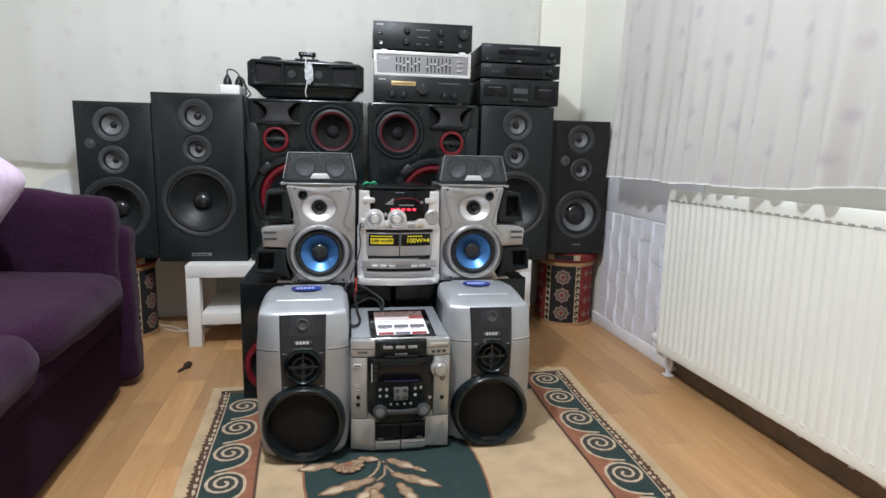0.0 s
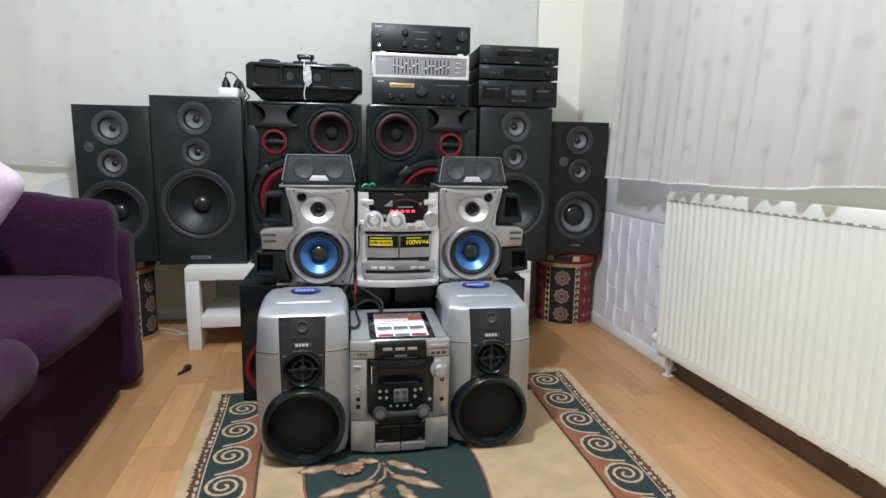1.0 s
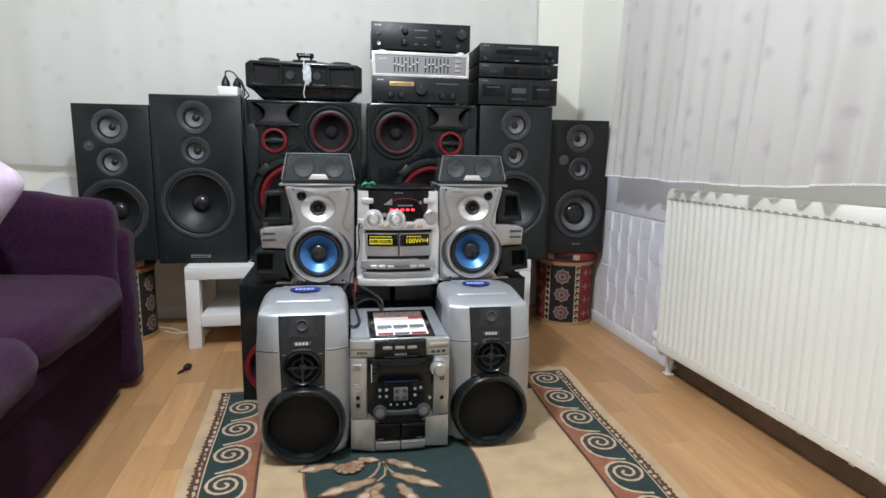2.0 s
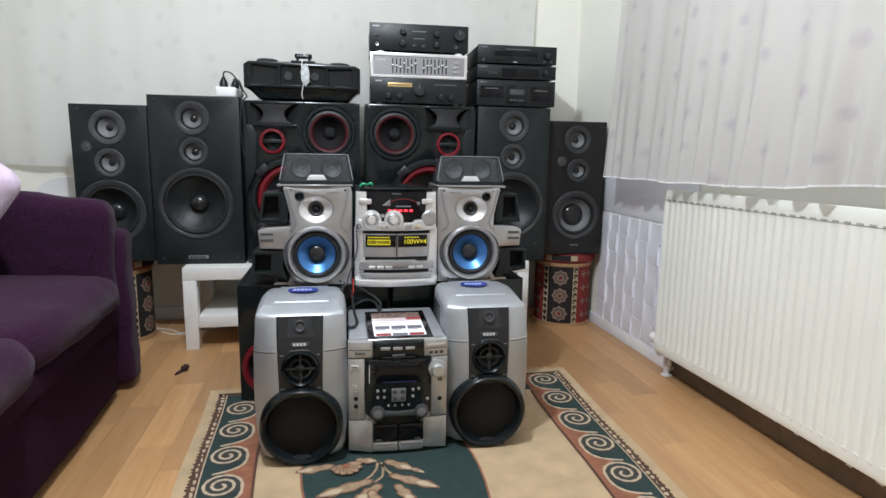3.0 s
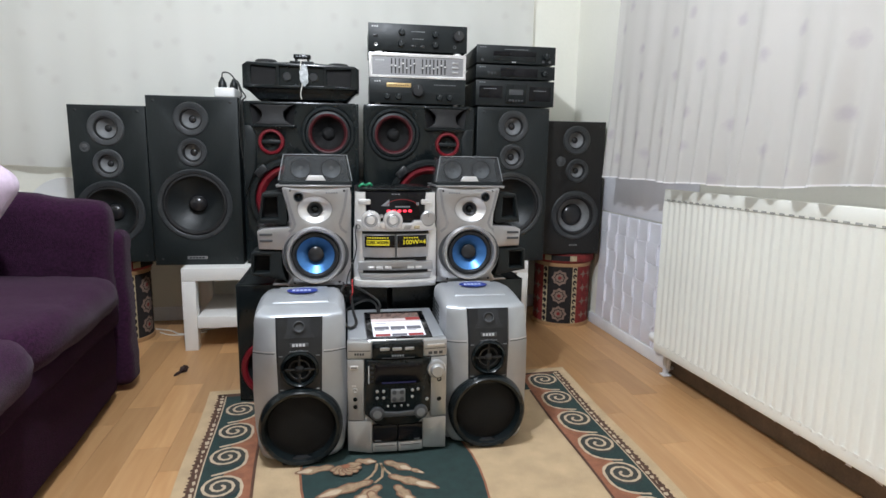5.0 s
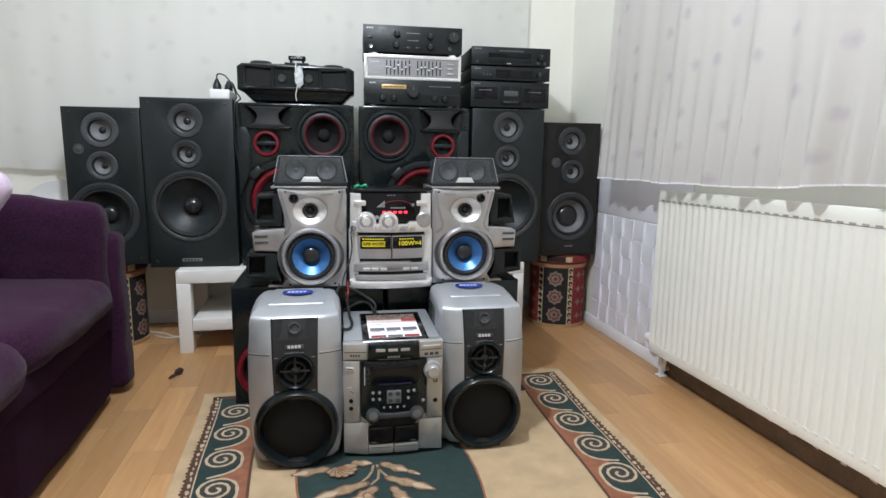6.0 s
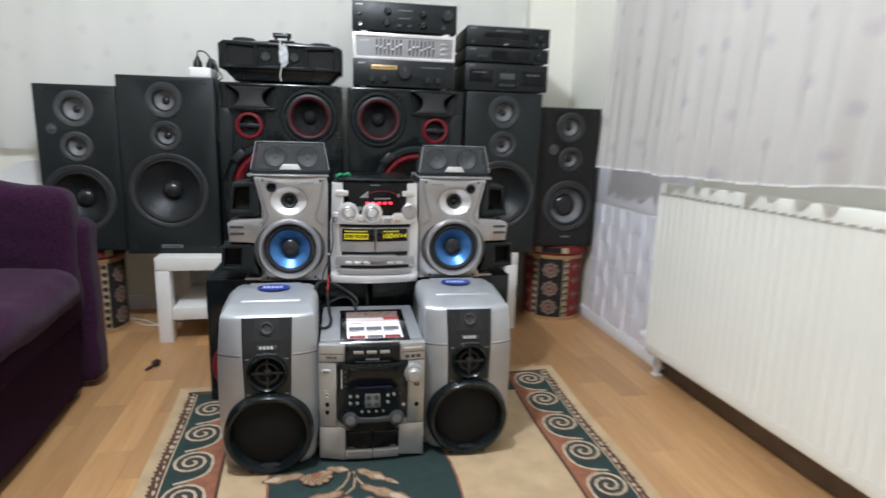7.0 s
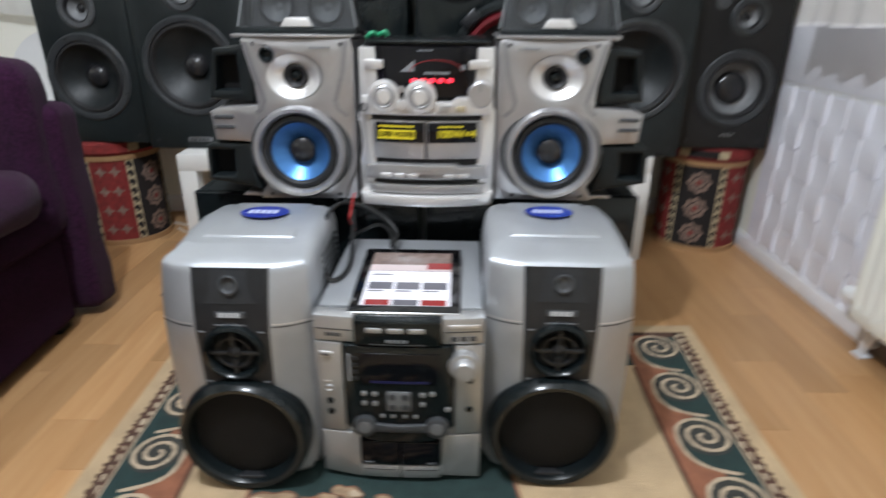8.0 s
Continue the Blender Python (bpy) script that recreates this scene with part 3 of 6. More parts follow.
def rug():
    """Rectangular pile rug: borders, running scrolls and a leafy medallion, each laid into the pile."""
    t = thing("rug", pose(0, 0, 0), "beige rug with dark green scroll border and floral medallion", "rug")
    Y0, Y1 = -0.25, 2.078

    def P(u, v, z):
        """u across 0..1.34 m, v from the far end, towards the sofa end and the camera."""
        y = Y1 - 1.006 * v + (0.022 + 0.0125 * v) * (u / 1.34)
        xl, xr = -0.304 + 0.039 * v, 1.037 - 0.049 * v
        return Vector((xl + (xr - xl) * u / 1.34 + 0.003 * math.sin(v * 9 + u), y, z))

    def strip(us, vs, z, h=0.0):
        bm = bmesh.new()
        g = [[bm.verts.new(P(u, v, z)) for u in us] for v in vs]
        for a, b in zip(g, g[1:]):
            for i in range(len(us) - 1):
                bm.faces.new((a[i], a[i + 1], b[i + 1], b[i]))
        bmesh.ops.recalc_face_normals(bm, faces=bm.faces[:])
        if bm.faces[0].normal.z < 0:
            bmesh.ops.reverse_faces(bm, faces=bm.faces[:])
        if h:
            made = bmesh.ops.extrude_face_region(bm, geom=bm.faces[:])
            for v in made["geom"]:
                if isinstance(v, bmesh.types.BMVert):
                    v.co.z -= h
            bmesh.ops.recalc_face_normals(bm, faces=bm.faces[:])
        return bm

    def lin(a, b, n):
        return [a + (b - a) * i / n for i in range(n + 1)]

    LEN = Y1 - Y0
    part("field", strip(lin(0, 1.34, 24), lin(0, LEN, 40), 0.009, 0.008), M["rug_beige"], t, "beige field of the rug")
    W, e0, e1, b1 = 1.34, 0.036, 0.060, 0.200
    z1, z2, z3 = 0.0098, 0.0106, 0.0114
    # far border across, then the two long sides
    part("border_edge", strip(lin(e0, W - e0, 30), [e0, e1], z1), M["rug_brown"], t)
    part("green_band", strip(lin(e1, W - e1, 30), lin(e1, b1 - 0.01, 4), z1), M["rug_green"], t)
    rnd = random.Random(3)
    for side in (0, 1):
        def U(u):
            return W - u if side else u
        part("border_edge", strip([U(e0), U(e1)], lin(e0, LEN, 60), z1), M["rug_brown"], t)
        dashes = []
        v = e0 + 0.01
        while v < LEN - 0.03:
            ln = rnd.uniform(0.014, 0.026)
            ua, ub = e0 + 0.008 + rnd.uniform(-0.003, 0.003), e1 - 0.008 + rnd.uniform(-0.004, 0.003)
            bm = bmesh.new()
            bm.faces.new([bm.verts.new(P(U(u), w, z2)) for u, w in ((ua, v + rnd.uniform(0, 0.004)), (ub, v), (ub + 0.003, v + ln * 0.6), (ub - 0.002, v + ln), (ua + 0.003, v + ln * 0.9))])
            dashes.append(bm)
            v += ln + rnd.uniform(0.004, 0.010)
        part("dashed_line", join(*dashes), M["rug_cream"], t)
        tufts = []
        v = e0
        while v < LEN - 0.02:
            bm = bmesh.new()
            w, r = rnd.uniform(0.008, 0.018), rnd.uniform(0.002, 0.008)
            bm.faces.new([bm.verts.new(P(U(u), q, z1 + 0.0001)) for u, q in ((e0 + 0.001, v), (e0 - r, v + w * 0.3), (e0 - r * 0.8, v + w * 0.8), (e0 + 0.001, v + w))])
            tufts.append(bm)
            v += w + rnd.uniform(0.0, 0.012)
        part("ragged_edge", join(*tufts), M["rug_brown"], t)
        part("green_band", strip(lin(U(e1), U(b1), 6), lin(b1 - 0.01, LEN, 60), z1 + 0.0002), M["rug_green"], t)
        # running scrolls: each spiral unwinds towards the field and runs on to the next one
        part("cream_line", strip([U(e1 - 0.001), U(e1 + 0.003)], lin(e0 + 0.02, LEN, 60), z2), M["rug_cream"], t)
        part("inner_line", strip([U(b1 - 0.002), U(b1 + 0.006)], lin(b1, LEN, 60), z2 + 0.0004), M["rug_brown"], t)
        pitch, first, uc, R = (0.165, 0.112, 0.120, 0.0575) if side else (0.152, 0.172, 0.120, 0.054)

        def tail(s):
            pts = ((R, 0.0), (R + 0.006, 0.055), (R - 0.008, pitch - 0.075), (-0.03, pitch - R - 0.004))
            w = ((1 - s) ** 3, 3 * s * (1 - s) ** 2, 3 * s * s * (1 - s), s ** 3)
            return sum(p[0] * q for p, q in zip(pts, w)), sum(p[1] * q for p, q in zip(pts, w))

        def ribbon(line, hw, z, seed):
            bm = bmesh.new()
            prev = None
            for i, (u, v) in enumerate(line):
                q, p0 = line[min(i + 1, len(line) - 1)], line[max(i - 1, 0)]
                du, dv = q[0] - p0[0], q[1] - p0[1]
                n = math.hypot(du, dv) or 1
                h = hw * (1 + 0.18 * math.sin(i * 1.7 + seed))
                pr = (bm.verts.new(P(U(u - dv / n * h), v + du / n * h, z)), bm.verts.new(P(U(u + dv / n * h), v - du / n * h, z)))
                if prev:
                    bm.faces.new((prev[0], prev[1], pr[1], pr[0]))
                prev = pr
            bmesh.ops.recalc_face_normals(bm, faces=bm.faces[:])
            return bm

        k = 0
        while first + pitch * (k + 1) < LEN - 0.03:
            vc = first + pitch * k
            edge = [(R * math.cos(p), R * math.sin(p)) for p in [radians(270 + 9 * i) for i in range(10)]]
            edge += [c for c in (tail(i / 16) for i in range(1, 17)) if c[0] > 0.0] + [(0.0, pitch - R)]
            bm = bmesh.new()
            prev = None
            for a, b in edge:
                pr = (bm.verts.new(P(U(uc + a), vc + b, z2)), bm.verts.new(P(U(b1 - 0.001), vc + b, z2)))
                if prev:
                    bm.faces.new((prev[0], prev[1], pr[1], pr[0]))
                prev = pr
            bmesh.ops.recalc_face_normals(bm, faces=bm.faces[:])
            part("terracotta_wave", bm, M["rug_terra"], t)
            bm = bmesh.new()
            bm.faces.new([bm.verts.new(P(U(uc + (R - 0.003) * math.cos(p)), vc + (R - 0.003) * math.sin(p), z2 + 0.0002)) for p in [i * math.pi / 14 for i in range(28)]])
            part("scroll_ground", bm, M["rug_shade"], t)
            line = []
            for i in range(81):
                f = i / 80
                r = 0.005 + (R - 0.005) * f ** 0.9
                p = 2 * math.pi * (f - 1) * 2.2
                line.append((uc + r * math.cos(p), vc + r * math.sin(p)))
            line += [(uc + c[0], vc + c[1]) for c in (tail(i / 14) for i in range(1, 15))]
            part("scroll", ribbon(line, 0.0042, z3, k), M["rug_cream"], t)
            k += 1

    def flat(name, pts, z, material):
        bm = bmesh.new()
        f = bm.faces.new([bm.verts.new((x + 0.011, y - 0.007, z)) for x, y in pts])
        f.normal_update()
        if f.normal.z < 0:
            f.normal_flip()
        bmesh.ops.triangulate(bm, faces=bm.faces[:])
        return part(name, bm, material, t)

    def blob(cx, cy, rx, ry, rot, wob, n=40, seed=0.0):
        out = []
        for i in range(n):
            a = 2 * math.pi * i / n
            r = 1 + wob * math.sin(3 * a + seed) + wob * 0.7 * math.sin(5 * a + 2 * seed)
            x, y = rx * r * math.cos(a), ry * r * math.sin(a)
            out.append((cx + x * math.cos(rot) - y * math.sin(rot), cy + x * math.sin(rot) + y * math.cos(rot)))
        return out

    flat("medallion_rim", blob(0.262, 1.42, 0.240, 0.455, 0.05, 0.02), z1, M["rug_terra"])
    flat("medallion", blob(0.262, 1.42, 0.234, 0.449, 0.05, 0.02), z2, M["rug_green"])

    def leaf(x, y, length, width, rot, lobes):
        n, out = 28, []
        for i in range(n):
            a = 2 * math.pi * i / n
            ex = 0.5 * length * (1 - math.cos(a))
            ey = width * 0.5 * math.sin(a) * (1 + 0.22 * math.sin(lobes * ex / length * 2 * math.pi))
            out.append((x + ex * math.cos(rot) - ey * math.sin(rot), y + ex * math.sin(rot) + ey * math.cos(rot)))
        return out

    layer = [0]

    def sprig(x0, y0, x1, y1, wd, lobes):
        """A leaf from root to tip: brown outline, pale heart, a short vein."""
        ln, ro = math.hypot(x1 - x0, y1 - y0), math.atan2(y1 - y0, x1 - x0)
        dz = 0.0004 * layer[0]
        layer[0] += 1
        flat("leaf", leaf(x0, y0, ln, wd, ro, lobes), z3 + dz, M["rug_tan"])
        flat("leaf_heart", leaf(x0 + 0.05 * (x1 - x0), y0 + 0.05 * (y1 - y0), ln * 0.90, wd * 0.72, ro, lobes), z3 + dz + 0.0001, M["rug_leaf"])
        flat("leaf_tip", leaf(x0 + 0.55 * (x1 - x0), y0 + 0.55 * (y1 - y0), ln * 0.38, wd * 0.45, ro, 1), z3 + dz + 0.0002, M["rug_cream"])

    def stem(pts):
        pts = [Vector((x + 0.011, y - 0.007, z3 + 0.0004)) for x, y in pts]
        bm = bmesh.new()
        prev = None
        for i, p in enumerate(pts):
            d = (pts[min(i + 1, len(pts) - 1)] - pts[max(i - 1, 0)]).normalized()
            n = Vector((-d.y, d.x, 0)) * 0.0035
            pr = (bm.verts.new(p + n), bm.verts.new(p - n))
            if prev:
                bm.faces.new((prev[0], prev[1], pr[1], pr[0]))
            prev = pr
        bmesh.ops.recalc_face_normals(bm, faces=bm.faces[:])
        part("stem", bm, M["rug_leaf"], t)

    stem([(0.235, 1.50), (0.238, 1.47), (0.232, 1.43), (0.21, 1.405)])
    stem([(0.225, 1.50), (0.22, 1.47), (0.205, 1.44), (0.18, 1.415)])
    stem([(0.235, 1.49), (0.245, 1.46), (0.26, 1.43)])
    sprig(0.110, 1.505, 0.005, 1.488, 0.036, 2)
    sprig(0.245, 1.508, 0.320, 1.448, 0.034, 2)
    sprig(0.312, 1.456, 0.345, 1.428, 0.018, 1)
    sprig(0.248, 1.435, 0.372, 1.352, 0.036, 3)
    sprig(0.208, 1.415, 0.060, 1.362, 0.040, 3)
    sprig(0.226, 1.392, 0.150, 1.320, 0.038, 3)
    sprig(0.165, 1.520, 0.225, 1.505, 0.030, 2)
    sprig(0.262, 1.385, 0.300, 1.290, 0.034, 3)
    sprig(0.195, 1.370, 0.215, 1.270, 0.034, 3)
    for i in range(7):
        a = -2.9 + i * 0.52
        flat("petal", leaf(0.140, 1.488, 0.044, 0.030, a, 1), z3 + 0.0040 + 0.0004 * i, M["rug_tan"])
        flat("petal_heart", leaf(0.140 + 0.004 * math.cos(a), 1.488 + 0.004 * math.sin(a), 0.036, 0.023, a, 1), z3 + 0.0042 + 0.0004 * i, M["rug_leaf"])
    flat("flower_eye", blob(0.140, 1.488, 0.012, 0.010, 0, 0.05), z3 + 0.0072, M["rug_terra"])


rug()

# ---- loudspeakers along the back ----


def cabinet(t, w, h, d, holes, material, bev=0.004):
    """Box enclosure with a separate front baffle pierced for its drivers; front at y = 0."""
    part("enclosure", join(bx(-w / 2, -w / 2 + 0.016, 0.019, d, 0, h, 0.002), bx(w / 2 - 0.016, w / 2, 0.019, d, 0, h, 0.002), bx(-w / 2 + 0.0165, w / 2 - 0.0165, 0.019, d, h - 0.016, h, 0.001),
                           bx(-w / 2 + 0.0165, w / 2 - 0.0165, 0.019, d, 0, 0.016, 0.001), bx(-w / 2 + 0.0165, w / 2 - 0.0165, d - 0.014, d - 0.001, 0.0165, h - 0.0165)), material, t)
    part("baffle", plate([(-w / 2, 0), (w / 2, 0), (w / 2, h), (-w / 2, h)], 0, 0.0185, holes, bev), material, t)


def screws(parent, x, z, r, n, y, size=0.0035, turn=0.5, material="steel"):
    first = None
    for i in range(n):
        a = 2 * math.pi * (i + turn) / n
        px, pz = x + r * math.cos(a), z + r * math.sin(a)
        if first is None:
            first = part("screw", lathe([(0, y - 0.002), (size * 0.7, y - 0.0018), (size, y), (size, y + 0.002)], 10), M[material], parent)
            first.location = (px, 0, pz)
        else:
            o = again(first, px, 0, pz)


def driver(t, name, x, z, r, frame_mat, cone_mat, cap_mat, flange=0.22, cap=0.28, deep=0.35, capout=0.5, nscrew=4, proud=0.006):
    """A cone driver: flange, rubber surround, cone, dust cap, screws. r is the outer flange radius."""
    ri = r * (1 - flange)
    top = part(name, lathe([(ri, 0.012), (ri, -proud + 0.002), (ri + 0.003, -proud), (r - 0.004, -proud), (r, -proud + 0.004), (r, 0.002)]), M[frame_mat], t)
    rs = ri * 0.86
    part("surround", lathe([(ri + 0.001, 0.002), (ri - (ri - rs) * 0.25, -0.004), (ri - (ri - rs) * 0.6, -0.0045), (rs, 0.004), (rs - 0.002, 0.009)]), M["rubber"], top)
    rc = max(r * cap, 0.006)
    dd = deep * r
    part("cone", lathe([(rs, 0.006), (rs * 0.75 + rc * 0.25, 0.006 + dd * 0.36), (rs * 0.4 + rc * 0.6, 0.006 + dd * 0.75), (rc * 0.9, 0.006 + dd)]), M[cone_mat], top)
    k = rc * capout
    part("dust_cap", lathe([(rc, 0.006 + dd * 0.92), (rc * 0.9, 0.006 + dd * 0.92 - k * 0.45), (rc * 0.6, 0.006 + dd * 0.92 - k * 0.85), (0, 0.006 + dd * 0.92 - k)], 28), M[cap_mat], top)
    if nscrew:
        screws(top, 0, 0, r * (1 - flange * 0.42), nscrew, -proud, size=max(0.0028, r * 0.026), material="satin")
    top.location = (x, 0, z)
    return top


def three_way(m, w, h, d, material, units, badge, label, group, logo=None):
    """units: name, x, z, radius and the looks of each driver."""
    t = thing("bookshelf_speaker", m, label, "speaker", group)
    cabinet(t, w, h, d, [circle(u[1], u[2], u[3] * 0.94) for u in units], M[material])
    for u in units:
        driver(t, *u[:4], *u[4], **u[5])
    if badge:
        x, z, bw, bh = badge
        b = part("badge", bx(x - bw / 2, x + bw / 2, -0.002, 0.001, z - bh / 2, z + bh / 2, 0.0006, 1), M["eq_grey"], t, "small silver maker badge")
        bars(x, -0.0022, z, bw * 0.8, bh * 0.45, 5, M["satin"], b)
    if logo:
        x, z, r = logo
        dial = part("level_dial", lathe([(0, -0.003), (r * 0.5, -0.003), (r * 0.6, -0.0015), (r * 0.95, -0.002), (r, 0.001)], 24), M["charcoal_light"], t)
        dial.location = (x, 0, z)
    peg = part("grille_socket", lathe([(0, -0.0012), (0.004, -0.0015), (0.0065, 0.0), (0.0065, 0.002)], 12), M["rubber"], t)
    peg.location = (-w / 2 + 0.03, 0, h - 0.022)
    again(peg, w / 2 - 0.03, 0, h - 0.022)
    again(peg, -w / 2 + 0.03, 0, 0.025)
    again(peg, w / 2 - 0.03, 0, 0.025)
    return t


pale = ("grey_frame", "cone_grey", "cap")
dark = ("grey_frame", "cone", "cap")
PB = "pair of tall three-way speakers"
PA = "pair of smaller three-way speakers"


def big_units(x):
    return [("woofer", x, 0.262, 0.153, ("grey_frame", "cone", "cap"), dict(flange=0.13, cap=0.26, deep=0.30, capout=0.75, nscrew=8)),
            ("midrange", x, 0.483, 0.060, ("grey_frame", "cone_grey", "cap"), dict(flange=0.34, cap=0.26, deep=0.35, nscrew=4)),
            ("tweeter", x, 0.621, 0.071, ("grey_frame", "cone_grey", "cap"), dict(flange=0.36, cap=0.22, deep=0.35, nscrew=4))]


three_way(pose(-0.427, 2.645, 0.36, 0, 0, -3), 0.366, 0.714, 0.31, "cab", big_units(-0.008), (-0.01, 0.032, 0.082, 0.013), "tall black ash three-way speaker standing on the bench", PB)
three_way(pose(0.953, 2.575, 0.36, 0, 0, -3), 0.336, 0.704, 0.31, "cab", big_units(0.0), (0.0, 0.032, 0.082, 0.013), "tall black ash three-way speaker carrying three hifi decks", PB)
three_way(pose(-0.762, 2.664, 0.376, 0, 0, -3), 0.298, 0.653, 0.26, "cab",
          [("woofer", -0.012, 0.209, 0.137, ("grey_frame", "cone", "cap"), dict(flange=0.18, cap=0.28, deep=0.32, capout=0.5, nscrew=8)),
           ("midrange", -0.006, 0.415, 0.060, ("charcoal_light", "cone_grey", "cap"), dict(flange=0.32, cap=0.22, deep=0.3)),
           ("tweeter", -0.006, 0.560, 0.072, ("charcoal_light", "cone_grey", "cap"), dict(flange=0.34, cap=0.20, deep=0.3))],
          None, "black three-way speaker standing on a patterned pouf", PA, (-0.092, 0.483, 0.021))
three_way(pose(1.287, 2.632, 0.376, 0, 0, -2), 0.297, 0.638, 0.25, "cab_brown",
          [("woofer", 0.012, 0.191, 0.119, ("grey_frame", "cone_grey", "cap"), dict(flange=0.20, cap=0.45, deep=0.30, capout=0.4, nscrew=8)),
           ("midrange", 0.014, 0.406, 0.057, ("grey_frame", "cone_grey", "cap"), dict(flange=0.34, cap=0.25, deep=0.3)),
           ("tweeter", 0.004, 0.551, 0.068, ("grey_frame", "cone_grey", "cap"), dict(flange=0.36, cap=0.22, deep=0.3))],
          (0.012, 0.045, 0.04, 0.007), "dark brown three-way speaker on a round patterned pouf", PA, (-0.07, 0.450, 0.024))


def party_speaker(m, s, label):
    """Gloss black twin-woofer speaker with a horn and red rings; s mirrors it."""
    t = thing("party_speaker", m, label, "speaker", "pair of party speakers")
    w, h, d = 0.492, 0.702, 0.31
    hole = [circle(s * 0.115, 0.572, 0.113), circle(-s * 0.125, 0.533, 0.045), circle(-s * 0.045, 0.285, 0.178)]
    ha, hb = sorted((-s * 0.235 + s * 0.025, -s * 0.02))
    horn = [(ha + 0.012, 0.606), (hb - 0.012, 0.606), (hb, 0.688), (ha, 0.688)]
    part("enclosure", join(bx(-w / 2, -w / 2 + 0.012, 0.021, d, 0, h, 0.003), bx(w / 2 - 0.012, w / 2, 0.021, d, 0, h, 0.003), bx(-w / 2 + 0.013, w / 2 - 0.013, 0.021, d, h - 0.014, h, 0.001),
                           bx(-w / 2 + 0.013, w / 2 - 0.013, 0.021, d, 0, 0.014, 0.001), bx(-w / 2 + 0.013, w / 2 - 0.013, d - 0.012, d - 0.001, 0.015, h - 0.015)), M["gloss"], t)
    c = 0.018
    part("front_panel", plate([(-w / 2, c), (-w / 2 + c, 0), (w / 2 - c, 0), (w / 2, c), (w / 2, h - c), (w / 2 - c, h), (-w / 2 + c, h), (-w / 2, h - c)], 0, 0.02, [*hole, horn], 0.005), M["gloss"], t)
    # horn flare narrowing inward
    bm = bmesh.new()
    cx, cz = (ha + hb) / 2, 0.648
    rings = []
    for y, k, kz in ((0.0, 1.0, 1.0), (0.03, 0.62, 0.72), (0.07, 0.36, 0.5), (0.11, 0.28, 0.36)):
        rings.append([bm.verts.new((cx + (px - cx) * k, y, cz + (pz - cz) * kz)) for px, pz in horn])
    for a, b in zip(rings, rings[1:]):
        for i in range(4):
            bm.faces.new((a[i], a[(i + 1) % 4], b[(i + 1) % 4], b[i]))
    bm.faces.new(rings[-1])
    part("horn", bm, M["rubber"], t, "flared black horn")
    mid_x = (ha + hb) / 2
    part("horn_neck", plate([(ha + 0.018, 0.605), (hb - 0.018, 0.605), (mid_x + 0.052, 0.622), (mid_x + 0.044, 0.642), (mid_x + 0.046, 0.660), (mid_x + 0.066, 0.678), (hb - 0.010, 0.688),
                             (ha + 0.010, 0.688), (mid_x - 0.066, 0.678), (mid_x - 0.046, 0.660), (mid_x - 0.044, 0.642), (mid_x - 0.052, 0.622)], -0.010, 0.03, (), 0.004), M["rubber"], t, "waisted black horn neck")
    # protruding lips above and below the horn
    part("horn_lip", plate([(ha - 0.002, 0.604), (hb + 0.002, 0.604), (hb - 0.012, 0.592), (ha + 0.012, 0.592)], -0.018, 0.004, (), 0.003), M["gloss"], t)
    part("horn_lip", plate([(ha - 0.004, 0.688), (hb + 0.004, 0.688), (hb + 0.002, 0.697), (ha - 0.002, 0.697)], -0.014, 0.004, (), 0.003), M["gloss"], t)
    up = part("upper_woofer", lathe([(0.098, 0.012), (0.098, -0.004), (0.102, -0.008), (0.108, -0.008), (0.114, -0.003), (0.114, 0.002)]), M["satin"], t)
    part("red_surround", lathe([(0.099, 0.004), (0.093, -0.004), (0.084, -0.006), (0.074, 0.000), (0.068, 0.012)]), M["cone"], up)
    part("red_ring", lathe([(0.086, -0.004), (0.083, -0.0078), (0.076, -0.0065), (0.069, 0.0035), (0.070, 0.012)]), M["dark_red"], up, "thin dark red ring")
    part("cone", lathe([(0.069, 0.010), (0.05, 0.03), (0.028, 0.044)]), M["mesh"], up)
    part("dust_cap", lathe([(0.03, 0.043), (0.024, 0.034), (0.012, 0.03), (0, 0.029)], 24), M["mesh"], up)
    up.location = (s * 0.115, 0, 0.572)
    tw = part("red_tweeter", lathe([(0.040, 0.012), (0.040, -0.006), (0.044, -0.010), (0.052, -0.009), (0.056, 0.0), (0.056, 0.002)]), M["red"], t, "bright red tweeter ring")
    part("phase_plug", lathe([(0.041, 0.008), (0.03, 0.02), (0.016, 0.022), (0.010, 0.006), (0, 0.002)], 28), M["satin"], tw)
    part("bridge", bx(-0.042, 0.042, -0.004, 0.004, -0.008, 0.008, 0.003), M["satin"], tw)
    tw.location = (-s * 0.125, 0, 0.533)
    lo = part("lower_woofer", lathe([(0.152, 0.012), (0.152, -0.006), (0.158, -0.014), (0.172, -0.014), (0.182, -0.004), (0.182, 0.002)], 48), M["satin"], t)
    part("red_surround", lathe([(0.153, 0.004), (0.145, -0.005), (0.134, -0.006), (0.122, 0.004), (0.118, 0.012)], 48), M["red"], lo, "bright red woofer surround")
    part("cone", lathe([(0.12, 0.010), (0.08, 0.04), (0.045, 0.06)], 48), M["cone"], lo)
    part("dust_cap", lathe([(0.047, 0.058), (0.035, 0.046), (0.018, 0.04), (0, 0.039)], 28), M["gloss"], lo)
    for k in range(4):
        a = math.pi / 4 + k * math.pi / 2
        part("clamp", moved(bx(-0.028, 0.028, -0.024, 0.0, 0.158, 0.192, 0.006), Matrix.Rotation(a, 4, "Y")), M["charcoal"], lo)
    lo.location = (-s * 0.045, 0, 0.285)
